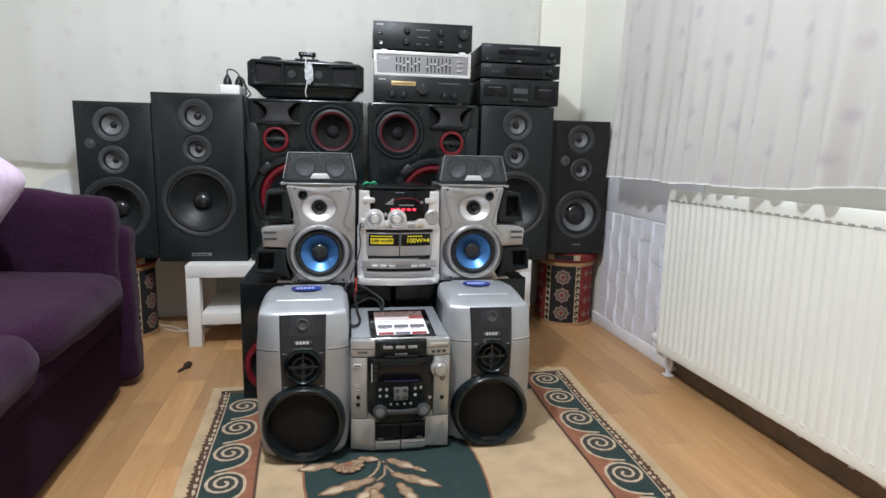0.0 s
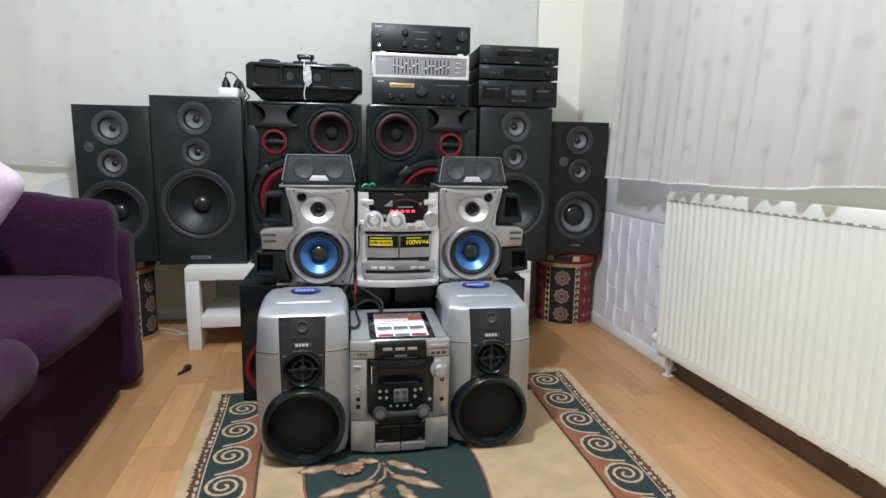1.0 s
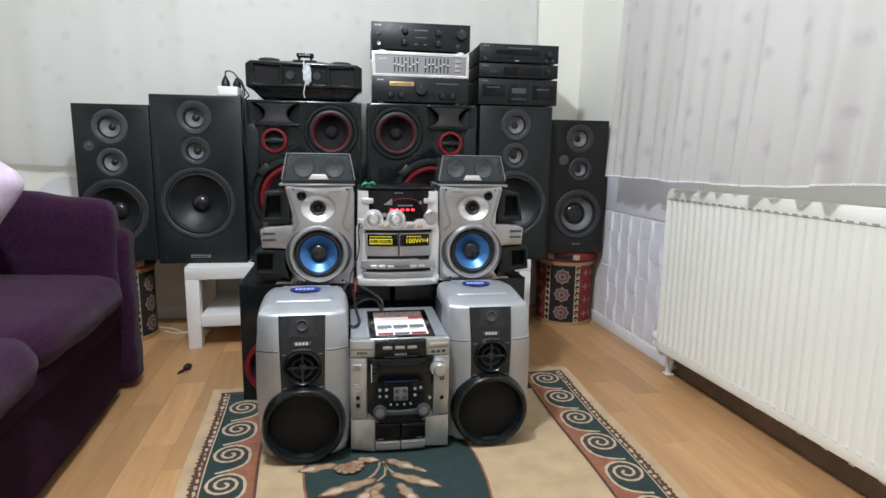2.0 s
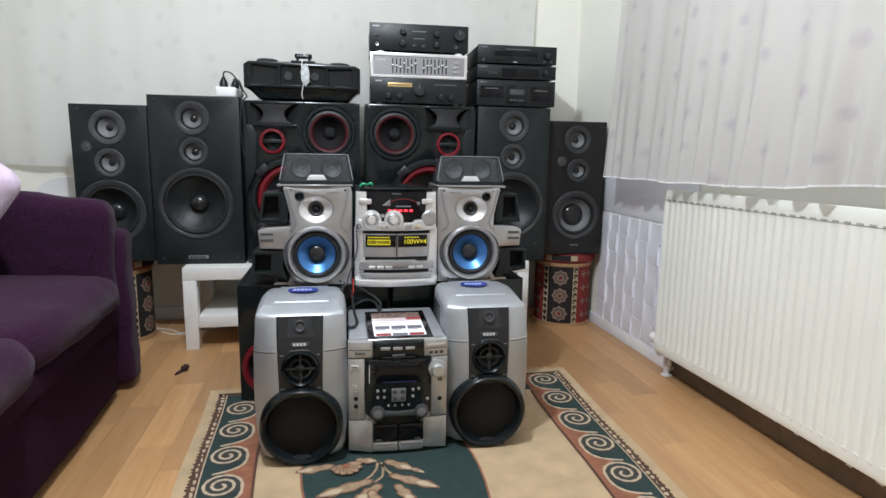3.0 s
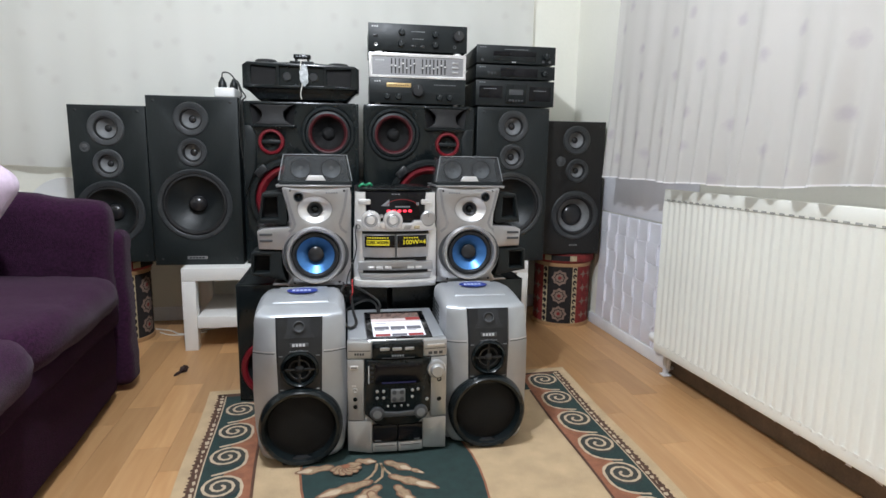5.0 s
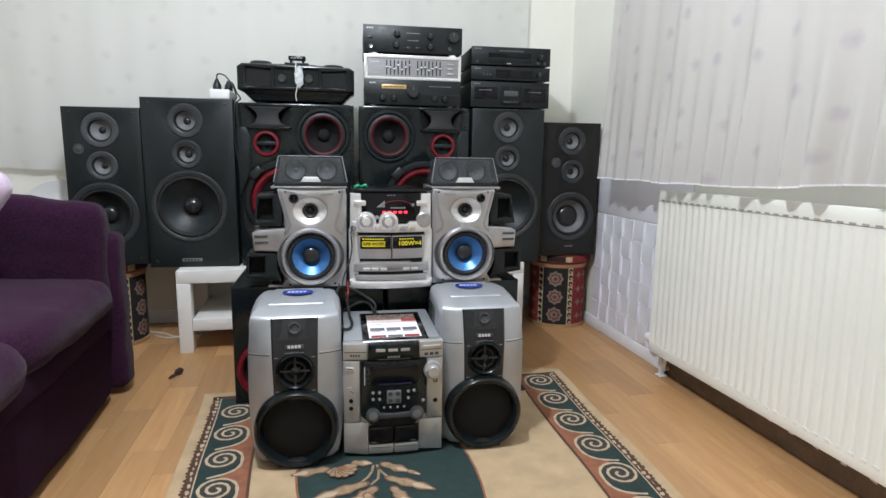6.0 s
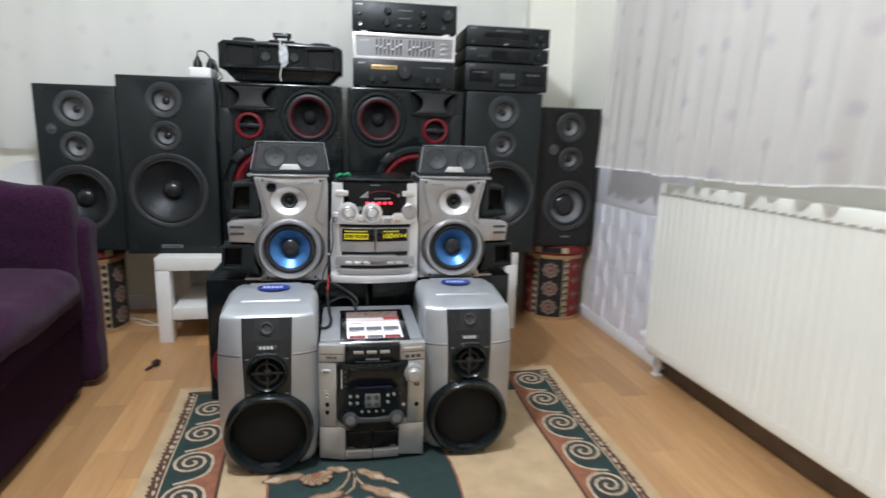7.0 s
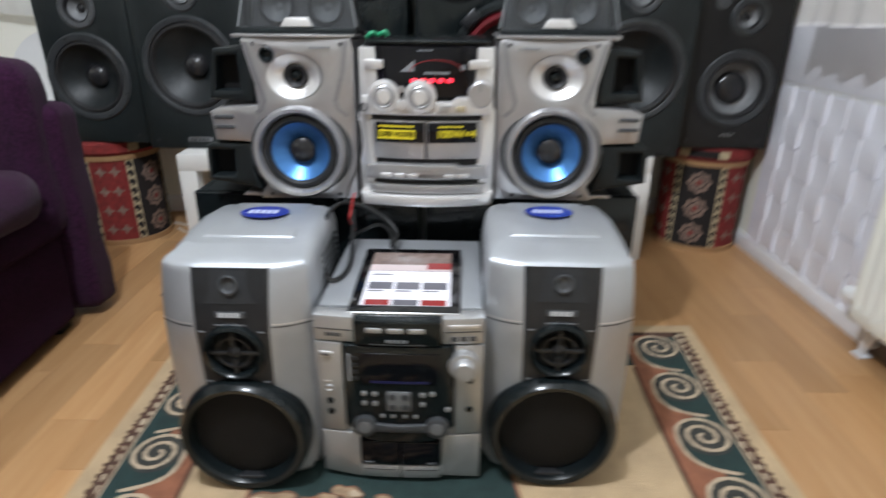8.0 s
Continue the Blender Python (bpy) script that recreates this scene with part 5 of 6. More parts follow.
def silver_speaker(m, s, label):
    """s = -1: wings towards -x; s = 1: mirrored."""
    t = thing("silver_speaker", m, label, "speaker", "pair of silver stereo speakers")
    k = -s

    def X(pts):
        q = [(k * x, z) for x, z in pts]
        return q if k > 0 else q[::-1]

    R = 0.108
    arc = [(-R * math.cos(a), 0.103 + R * math.sin(a)) for a in [radians(v) for v in (42, 28, 14, 0, -14, -28, -42)]]
    out = X([(0.112, 0.0), (0.117, 0.30), (0.112, 0.324), (-0.098, 0.324), (-0.103, 0.318), (-0.083, 0.235)] + arc + [(-0.095, 0.004), (-0.09, 0.0)])
    part("front_panel", plate(out, 0.0, 0.03, [circle(0, 0.103, 0.082), circle(k * 0.0, 0.252, 0.042, 40, 1.25), circle(k * -0.05, 0.293, 0.013, 20)], 0.006), M["silver"], t)
    part("body", plate(X([(0.108, 0.002), (0.112, 0.318), (-0.085, 0.318), (-0.075, 0.235), (-0.095, 0.15), (-0.09, 0.002)]), 0.031, 0.24, (), 0.004), M["silver"], t)
    part("top_lip", plate(X([(0.118, 0.3245), (0.118, 0.329), (-0.122, 0.329), (-0.118, 0.321), (-0.1, 0.3245)]), 0.002, 0.2, (), 0.001), M["silver"], t)
    ring = part("woofer_ring", lathe([(0.080, 0.015), (0.082, -0.004), (0.088, -0.013), (0.095, -0.015), (0.100, -0.008), (0.101, 0.004)], 56), M["silver"], t, "brushed silver trim ring")
    for a0 in (-52, 128):
        a_ = [radians(a0 + j * 104 / 16) for j in range(17)]
        rim = [(0.094 * math.cos(a), 0.103 + 0.094 * math.sin(a)) for a in a_]
        rim += [((0.095 + 0.0115 * math.sin(math.pi * (16 - j) / 16)) * math.cos(a), 0.103 + (0.095 + 0.0115 * math.sin(math.pi * (16 - j) / 16)) * math.sin(a)) for j, a in reversed(list(enumerate(a_)))]
        if (a0 > 0) == (k > 0):
            rim = [(x * 0.985, z) for x, z in rim]
        part("ring_recess", plate(rim, -0.0012, 0.002), M["charcoal_light"], t)
    part("surround", lathe([(0.081, 0.004), (0.078, -0.003), (0.070, -0.004), (0.064, 0.002), (0.063, 0.006)], 48), M["rubber"], ring)
    part("blue_cone", lathe([(0.0635, 0.003), (0.046, 0.018), (0.026, 0.030)], 48), M["blue_cone"], ring, "metallic blue woofer cone")
    part("dust_cap", lathe([(0.028, 0.029), (0.027, 0.017), (0.018, 0.011), (0, 0.009)], 28), M["cap"], ring)
    ring.location = (0, 0, 0.103)
    ring.scale = (0.94, 1.0, 0.94)
    cup = part("midrange_cup", lathe([(0.0425, 0.001), (0.034, 0.010), (0.026, 0.016), (0.021, 0.018)], 44, sx=1.25), M["silver_light"], t)
    part("midrange", lathe([(0.0235, 0.017), (0.021, 0.012), (0.017, 0.014), (0.011, 0.024), (0, 0.026)], 32), M["rubber"], cup)
    part("dome", lathe([(0.012, 0.024), (0.008, 0.018), (0, 0.016)], 20), M["gloss"], cup)
    cup.location = (0, 0, 0.252)
    tw = part("tweeter", lathe([(0.0135, -0.001), (0.011, -0.003), (0.008, 0.004), (0.006, 0.006), (0, 0.003)], 24), M["gloss"], t)
    tw.location = (k * -0.05, 0, 0.293)
    trim = part("tweeter_trim", lathe([(0.0125, 0.0), (0.0138, -0.003), (0.0158, -0.002), (0.0165, 0.001)], 24), M["charcoal_light"], t)
    trim.location = (k * -0.05, 0, 0.293)
    for pts in ([(0.103, 0.318), (0.094, 0.26), (0.078, 0.205), (0.082, 0.19), (0.10, 0.175)], [(-0.092, 0.315), (-0.079, 0.26), (-0.063, 0.205), (-0.07, 0.19), (-0.083, 0.18)]):
        part("groove", strip_path(X(pts) if k > 0 else X(pts)[::-1], 0.0085, -0.0006, 0.002), M["eq_grey"], t)
    # stacked wings beside the panel
    part("port_wing", plate(X([(-0.088, 0.212), (-0.088, 0.30), (-0.108, 0.308), (-0.165, 0.302), (-0.182, 0.205), (-0.095, 0.198)]), 0.012, 0.13, [X([(-0.118, 0.222), (-0.12, 0.29), (-0.158, 0.288), (-0.168, 0.222)])], 0.006), M["satin"], t)
    part("port_throat", plate(X([(-0.116, 0.220), (-0.118, 0.292), (-0.160, 0.290), (-0.170, 0.220)]), 0.05, 0.06), M["mesh"], t)
    part("silver_wing", plate(X([(-0.085, 0.128), (-0.072, 0.16), (-0.078, 0.196), (-0.165, 0.190), (-0.184, 0.180), (-0.180, 0.122), (-0.10, 0.118)]), 0.004, 0.12, (), 0.007), M["silver"], t)
    for z in (0.150, 0.170):
        part("wing_slot", bx(*sorted((k * -0.176, k * -0.135)), 0.001, 0.008, z - 0.004, z + 0.004, 0.002), M["charcoal_light"], t)
    part("port_wing", plate(X([(-0.095, 0.015), (-0.108, 0.06), (-0.108, 0.115), (-0.190, 0.116), (-0.205, 0.108), (-0.208, 0.036), (-0.125, 0.022)]), 0.010, 0.14, [X([(-0.15, 0.045), (-0.148, 0.100), (-0.194, 0.100), (-0.198, 0.045)])], 0.006), M["satin"], t)
    part("port_throat", plate(X([(-0.148, 0.043), (-0.146, 0.102), (-0.196, 0.102), (-0.200, 0.043)]), 0.05, 0.06), M["mesh"], t)
    part("base_foot", plate(X([(0.1, -0.001), (0.1, 0.006), (-0.135, 0.006), (-0.142, -0.001)]), 0.02, 0.2, (), 0.001), M["silver"], t)
    screws(t, 0, 0.103, 0.0, 1, 0.03)
    first = part("screw_recess", lathe([(0, 0.001), (0.003, -0.0005), (0.0042, 0.001)], 12), M["charcoal"], t)
    for i, (x, z) in enumerate(((-0.075, 0.312), (0.093, 0.312), (-0.068, 0.012), (0.075, 0.012))):
        if i == 0:
            first.location = (k * x, 0, z)
        else:
            again(first, k * x, 0, z)
    bars(k * 0.055, -0.001, 0.306, 0.04, 0.004, 5, M["grey_print"], t)
    bow(t, 0.116, 0.015, 0.0295)
    return t


silver_speaker(pose(0.0765, 1.920, 0.420, 0, 0, -1), -1, "silver stereo speaker with blue cone and black side ports")
silver_speaker(pose(0.591, 1.918, 0.420, 0, 0, -2), 1, "silver stereo speaker with blue cone and black side ports")


def satellite(m, label):
    """Small black twin-driver speaker under a smoked clear cover."""
    t = thing("satellite_speaker", m, label, "speaker", "pair of satellite speakers")
    part("base", bx(-0.116, 0.116, 0.0, 0.12, 0, 0.012, 0.003), M["satin"], t)
    part("back_box", plate([(-0.108, 0.013), (0.108, 0.013), (0.096, 0.094), (-0.096, 0.094)], 0.045, 0.12, [circle(-0.05, 0.054, 0.033), circle(0.05, 0.054, 0.033)], 0.004), M["charcoal_light"], t)
    for x in (-0.05, 0.05):
        c = part("driver", lathe([(0.029, 0.05), (0.031, 0.040), (0.036, 0.041), (0.037, 0.046)], 32), M["charcoal"], t)
        part("cone", lathe([(0.030, 0.047), (0.016, 0.060), (0.009, 0.062), (0, 0.056)], 28), M["cone_grey"], c)
        c.location = (x, 0, 0.054)
    bm = bmesh.new()
    lo = [bm.verts.new(p) for p in ((-0.117, 0.0, 0.012), (0.117, 0.0, 0.012), (0.117, 0.118, 0.012), (-0.117, 0.118, 0.012))]
    hi = [bm.verts.new(p) for p in ((-0.101, 0.012, 0.096), (0.101, 0.012, 0.096), (0.104, 0.118, 0.098), (-0.104, 0.118, 0.098))]
    for i in (0, 1, 3):
        bm.faces.new((lo[i], lo[(i + 1) % 4], hi[(i + 1) % 4], hi[i]))
    bm.faces.new(hi)
    part("cover", bm, M["clear"], t, "smoked clear plastic cover")
    part("cover_rim", tube([(-0.117, -0.001, 0.013), (-0.101, 0.011, 0.097), (-0.05, 0.011, 0.0972), (0.05, 0.011, 0.0972), (0.101, 0.011, 0.097), (0.117, -0.001, 0.013)], 0.0014, 6, 1), M["pale_frame"], t)
    part("front_tab", plate([(-0.033, 0.0125), (0.033, 0.0125), (0.022, 0.03), (-0.022, 0.03)], -0.003, 0.004, (), 0.002), M["silver_light"], t, "silver latch tab")
    for x in (-0.09, 0.0, 0.088):
        part("bolt", lathe([(0, 0.005), (0.003, 0.0055), (0.004, 0.009)], 12, x, 0.082), M["charcoal_light"], t)
    return t


satellite(pose(0.080, 1.952, 0.7495, -4, 0, -1), "smoked clear satellite speaker on a silver speaker")
satellite(pose(0.598, 1.956, 0.7495, -4, 0, -2), "smoked clear satellite speaker on a silver speaker")


def mini_system():
    t = thing("mini_stereo", pose(0.336, 1.908, 0.4165, 0, 0, -1.5), "silver mini stereo with red display and disc trays", "stereo")
    w, h = 0.276, 0.318
    part("body", bx(-w / 2 + 0.012, w / 2 - 0.012, 0.026, 0.30, 0.004, h, 0.004), M["charcoal"], t)
    # cheeks that taper towards the top
    for s in (-1, 1):
        pts = [(s * w / 2, 0.0), (s * w / 2, 0.19), (s * (w / 2 - 0.004), 0.20), (s * (w / 2 - 0.006), 0.312), (s * 0.098, 0.312), (s * 0.094, 0.225), (s * 0.110, 0.19), (s * 0.098, 0.02), (s * 0.11, 0.0)]
        part("cheek", plate(pts if s > 0 else pts[::-1], 0.0, 0.03, (), 0.005), M["silver_light"], t)
        part("side_button", bx(*sorted((s * 0.082, s * 0.122)), -0.006, 0.004, 0.272, 0.290, 0.004), M["silver_light"], t)
    win = part("display_window", plate([(-0.092, 0.220), (0.092, 0.220), (0.099, 0.314), (-0.099, 0.314)], -0.001, 0.02, (), 0.002), M["display"], t, "black glass display window")
    led = part("red_light", bx(-0.006, 0.006, -0.0022, 0, -0.004, 0.004, 0.0015, 1), M["led"], win, "glowing red level light")
    led.location = (-0.024, 0, 0.252)
    for i in range(1, 5):
        again(led, -0.024 + i * 0.0175, 0, 0.252)
    part("red_arc", strip_path([(-0.03 + 0.05 * (1 - math.cos(a)) * 1.0, 0.268 + 0.022 * math.sin(a)) for a in [i * math.pi / 10 for i in range(11)]], 0.002, -0.0016, 0.0), M["led_dim"], win, "dim red dial graphic")
    part("graphic", plate([(-0.05, 0.268), (-0.022, 0.268), (-0.022, 0.290)], -0.0014, 0.0), M["grey_print"], win)
    bars(0.022, -0.0012, 0.266, 0.05, 0.005, 7, M["grey_print"], win)
    bars(0.072, -0.0012, 0.276, 0.01, 0.01, 2, M["grey_print"], win)
    bars(0.0, -0.0012, 0.307, 0.03, 0.003, 3, M["grey_print"], win)
    # control strip with two jewelled dials and a volume knob
    part("control_strip", plate([(-0.128, 0.186), (0.128, 0.186), (0.131, 0.20), (0.128, 0.222), (0.06, 0.222), (0.05, 0.213), (0.005, 0.213), (-0.10, 0.222), (-0.128, 0.222)], -0.012, 0.01, (), 0.005), M["silver_light"], t)
    for x in (-0.082, -0.011):
        d = part("jewel_dial", lathe([(0, -0.020), (0.012, -0.020), (0.015, -0.017), (0.016, -0.014), (0.024, -0.017), (0.030, -0.015), (0.032, -0.011), (0.032, 0)], 36), M["silver_light"], t)
        part("dial_ring", lathe([(0.0165, -0.0165), (0.019, -0.0192), (0.022, -0.0175)], 30), M["silver"], d)
        d.location = (x, 0, 0.222)
    part("mode_button", lathe([(0, -0.020), (0.009, -0.019), (0.011, -0.010)], 20, -0.046, 0.207), M["silver_light"], t)
    part("push_button", lathe([(0, -0.018), (0.006, -0.017), (0.007, -0.008)], 16, -0.048, 0.236), M["silver"], t)
    knob(t, 0.106, 0.226, 0.025, 0.017, "silver", "volume_knob", 0.0)
    part("push_button", plate([(0.024, 0.193), (0.044, 0.193), (0.052, 0.207), (0.03, 0.207)], -0.016, -0.011, (), 0.002), M["silver"], t)
    part("push_button", bx(0.058, 0.078, -0.016, -0.011, 0.194, 0.205, 0.002), M["kilim_cream"], t)
    part("socket", lathe([(0.003, -0.001), (0.007, -0.014), (0.0085, -0.011)], 16, -0.124, 0.200), M["gloss"], t)
    part("shadow_gap", bx(-0.122, 0.122, 0.004, 0.02, 0.178, 0.187), M["dark_gap"], t)
    # twin tape doors with yellow stickers
    for s in (-1, 1):
        a, b = sorted((s * 0.0015, s * 0.108))
        dr = part("tape_door", plate([(a, 0.098), (b, 0.098), (b + (0.004 if s > 0 else 0), 0.176), (a - (0.004 if s < 0 else 0), 0.176)], -0.004, 0.012, (), 0.003), M["silver"], t)
        part("tape_window", bx(a + (0.006 if s < 0 else 0.002), b - (0.002 if s < 0 else 0.006), -0.006, -0.003, 0.132, 0.172, 0.001), M["display"], dr)
    part("sticker", bx(-0.096, -0.022, -0.0072, -0.0055, 0.139, 0.157), M["yellow"], t, "yellow label sticker")
    words("SUPER WOOFER", 0.014, -0.059, -0.0075, 0.148, M["display"], t, width=0.070)
    bars(-0.059, -0.0065, 0.164, 0.072, 0.004, 9, M["yellow"], t)
    words("100W×4", 0.021, 0.060, -0.0065, 0.149, M["yellow"], t, width=0.075)
    bars(0.05, -0.0065, 0.164, 0.05, 0.004, 6, M["yellow"], t)
    # disc trays
    for z0, z1, y in ((0.082, 0.097, 0.004), (0.046, 0.056, -0.002)):
        part("tray_slot", bx(-0.108, 0.108, y, 0.02, z0, z1, 0.001), M["dark_gap"], t)
    part("disc_tray", plate([(-0.126, 0.056), (0.126, 0.056), (0.122, 0.084), (0.07, 0.084), (0.06, 0.089), (-0.09, 0.089), (-0.122, 0.084)], -0.012, 0.012, (), 0.005), M["silver"], t)
    part("disc_tray", plate([(-0.116, 0.026), (0.116, 0.026), (0.122, 0.046), (-0.122, 0.046)], -0.009, 0.012, (), 0.005), M["silver"], t)
    for x in (-0.082, -0.055, -0.027, 0.048, 0.075):
        part("tray_button", bx(x - 0.0115, x + 0.0115, -0.016, -0.011, 0.061, 0.070, 0.0025), M["silver_light"], t)
    part("base_lip", plate([(-0.134, 0.0), (0.134, 0.0), (0.138, 0.028), (0.122, 0.024), (-0.122, 0.024), (-0.138, 0.028)], -0.018, 0.02, (), 0.006), M["silver_light"], t)
    part("top_cover", bx(-0.12, 0.12, 0.004, 0.29, h, h + 0.006, 0.002), M["gloss"], t)
    bow(t, 0.139, 0.020, 0.029)
    single("green_clip", tube([(0, 0, 0), (0.01, -0.006, 0.008), (0.022, 0.004, 0.004), (0.034, -0.003, 0.010), (0.04, 0.0, 0.003)], 0.0045), M["green"], "small green plastic clip lying on the stereo", "clip", m=pose(0.2195, 1.935, 0.7445))


mini_system()

# ---- cool silver system in front ----


def skin(us, vs, at, keep=None):
    """Sheet over a grid: at(u, v) gives each point, keep(u, v) leaves openings."""
    bm = bmesh.new()
    g = {}
    for j, v in enumerate(vs):
        for i, u in enumerate(us):
            if keep is None or keep(u, v):
                g[i, j] = bm.verts.new(at(u, v))
    for j in range(len(vs) - 1):
        for i in range(len(us) - 1):
            q = [g.get(k) for k in ((i, j), (i + 1, j), (i + 1, j + 1), (i, j + 1))]
            if all(q):
                bm.faces.new(q)
    return bm


def span(a, b, n):
    return [a + (b - a) * i / n for i in range(n + 1)]


def lean(z):
    """How far the upper front of the cool silver speakers leans back at height z."""
    return 0.0 if z < 0.300 else 0.12 * (z - 0.300) + 1.1 * (z - 0.300) ** 2


def tower(m, label):
    """Cool silver shelf speaker: bowed flanks, leaning brow, charcoal strip, ringed midrange, big low woofer."""
    t = thing("shelf_speaker", m, label, "speaker", "pair of cool silver shelf speakers")
    zw, zm = 0.106, 0.268
    half = [(0.0, 0.088), (0.012, 0.101), (0.04, 0.115), (0.10, 0.1235), (0.20, 0.1265), (0.30, 0.1245), (0.36, 0.1195), (0.407, 0.1155), (0.4115, 0.113), (0.4165, 0.106), (0.421, 0.098)]

    def wide(z):
        for (a, wa), (b, wb) in zip(half, half[1:]):
            if z <= b:
                return wa + (wb - wa) * (z - a) / (b - a)
        return half[-1][1]

    def front(u, z):
        x = u * wide(z)
        over = max(0.0, z - 0.405)
        y = lean(min(z, 0.405)) + (0.034 - 0.012 * max(0.0, z - 0.3) / 0.12) * max(0.0, (abs(x) - 0.060) / 0.066) ** 1.7 + 1.2 * min(over, 0.006) + 5.4 * max(0.0, over - 0.006)
        y += 0.02 * max(0.0, 1 - z / 0.02) ** 2
        return (x, y, z)

    zs = span(0.0, 0.30, 40) + span(0.307, 0.403, 14) + [0.407, 0.4115, 0.4145, 0.4165, 0.419, 0.421]
    shell = skin(span(-1, 1, 56), zs, front, lambda u, z: math.hypot(u * wide(z), z - zw) > 0.096 and math.hypot(u * wide(z), z - zm) > 0.043)
    part("front_panel", shell, M["silver_cool"], t)
    # body: rings front to back, shoulders rounded
    bm = bmesh.new()
    rings = []
    for y, kx, top in ((0.042, 0.93, 0.384), (0.062, 0.985, 0.408), (0.10, 1.0, 0.4170), (0.15, 1.0, 0.4225), (0.215, 0.985, 0.4275), (0.285, 0.935, 0.4235), (0.312, 0.90, 0.410)):
        w = 0.1245 * kx
        ring = [(-w * 0.94, 0.004), (-w, 0.03), (-w, 0.30), (-w, top - 0.026), (-w + 0.003, top - 0.014), (-w + 0.010, top - 0.005), (-w + 0.024, top)]
        ring += [(-px, pz) for px, pz in ring[::-1]]
        rings.append([bm.verts.new((px, y, pz)) for px, pz in ring])
    for a, b in zip(rings, rings[1:]):
        for i in range(len(a)):
            bm.faces.new((a[i], a[(i + 1) % len(a)], b[(i + 1) % len(b)], b[i]))
    bm.faces.new(rings[0])
    bm.faces.new(rings[-1])
    bmesh.ops.recalc_face_normals(bm, faces=bm.faces[:])
    part("body", bm, M["silver_cool"], t)
    lid = bx(-0.080, 0.080, 0.118, 0.292, 0.4160, 0.4303, 0.006, 3)
    for v in lid.verts:
        v.co.x *= 1.0 - 0.9 * max(0.0, v.co.y - 0.20)
        v.co.z -= 0.0080 * max(0.0, (0.205 - v.co.y) / 0.087) + 0.004 * max(0.0, (v.co.y - 0.23) / 0.06)
    part("raised_lid", lid, M["silver_cool"], t)
    st = part("blue_sticker", moved(turned([(0.045, 0), (0.045, 0.0008), (0, 0.0009)], 32), Matrix.Translation((0, 0.220, 0.4308)) @ Matrix.Diagonal((1, 0.72, 1, 1))), M["blue"], t, "oval blue power rating sticker")
    part("sticker_print", join(*[bx(-0.030 + i * 0.0115, -0.022 + i * 0.0115, 0.210, 0.229, 0.4314, 0.4323) for i in range(5)]), M["sticker_text"], st)
    # charcoal strip down the middle, following the lean
    strip_z = span(0.188, 0.300, 20) + span(0.306, 0.407, 14)

    def edge_w(z):
        return 0.057 + 0.005 * (z - 0.19) / 0.22

    def on_strip(out):
        return lambda u, z: (u * edge_w(z), lean(min(z, 0.405)) - out + (0.004 if abs(u) > 0.99 else 0.0), z)

    strip = part("centre_strip", skin(span(-1, 1, 26), strip_z, on_strip(0.0045), lambda u, z: math.hypot(u * 0.06, z - zm) > 0.046), M["charcoal"], t)
    part("tweeter_field", skin(span(-1, 1, 12), span(0.352, 0.404, 8), lambda u, z: (u * (0.030 + 0.012 * max(0.0, (0.375 - z) / 0.023)), lean(min(z, 0.405)) - 0.0058, z), lambda u, z: math.hypot(u * 0.031, z - 0.381) > 0.010), M["mesh_grey"], strip)
    tilt = Matrix.Rotation(radians(-14), 4, "X")
    tw = part("tweeter", moved(lathe([(0.0135, -0.001), (0.0165, -0.007), (0.0135, -0.008), (0.010, -0.003), (0.006, -0.002), (0, -0.004)], 24), tilt), M["charcoal_light"], strip)
    tw.location = (0, lean(0.381) - 0.003, 0.381)
    b = part("badge", moved(bx(-0.024, 0.024, -0.002, 0.001, -0.0055, 0.0055, 0.0008), Matrix.Rotation(radians(-10), 4, "X")), M["charcoal_light"], strip)
    b.location = (0, lean(0.334) - 0.0045, 0.334)
    pr = bars(0, -0.0024, 0, 0.036, 0.0075, 4, M["print"], b)
    pr.matrix_basis = Matrix.Rotation(radians(-10), 4, "X")
    bars(0, -0.0050, 0.3215 - 0.003, 0.05, 0.002, 9, M["grey_print"], strip)
    for x in (-0.048, 0.048):
        for z in (0.306, 0.212):
            part("slot", bx(x - 0.005, x + 0.005, -0.0056, -0.004, z - 0.0012, z + 0.0012), M["grey_print"], strip)
    md = part("midrange", lathe([(0.038, 0.02), (0.039, -0.008), (0.044, -0.014), (0.049, -0.011), (0.052, -0.002)], 40), M["gloss"], t)
    part("cone", lathe([(0.039, 0.004), (0.022, 0.018), (0.010, 0.022)], 36), M["cone"], md)
    part("dust_cap", lathe([(0.014, 0.016), (0.011, -0.004), (0.005, -0.008), (0, -0.009)], 24), M["charcoal"], md)
    part("rib_ring", lathe([(0.0245, 0.0), (0.0255, -0.007), (0.0285, -0.007), (0.0295, 0.0)], 32), M["charcoal"], md)
    for k in range(4):
        part("spoke", moved(bx(0.011, 0.040, -0.008, -0.003, -0.003, 0.003, 0.001), Matrix.Rotation(k * math.pi / 2, 4, "Y")), M["charcoal"], md)
    md.location = (0, 0, zm)
    wf = part("woofer_ring", lathe([(0.086, 0.02), (0.088, -0.010), (0.095, -0.024), (0.103, -0.027), (0.110, -0.018), (0.1125, 0.0), (0.1125, 0.012)], 56), M["gloss"], t, "thick gloss black woofer ring")
    part("woofer_mesh", lathe([(0.0875, -0.002), (0.075, -0.006), (0.05, -0.009), (0, -0.010)], 44), M["mesh"], wf)
    part("inner_cone", lathe([(0.055, -0.0092), (0.046, -0.0104), (0.02, -0.0112), (0, -0.0114)], 40), M["mesh"], wf)
    wf.location = (0, 0, zw)
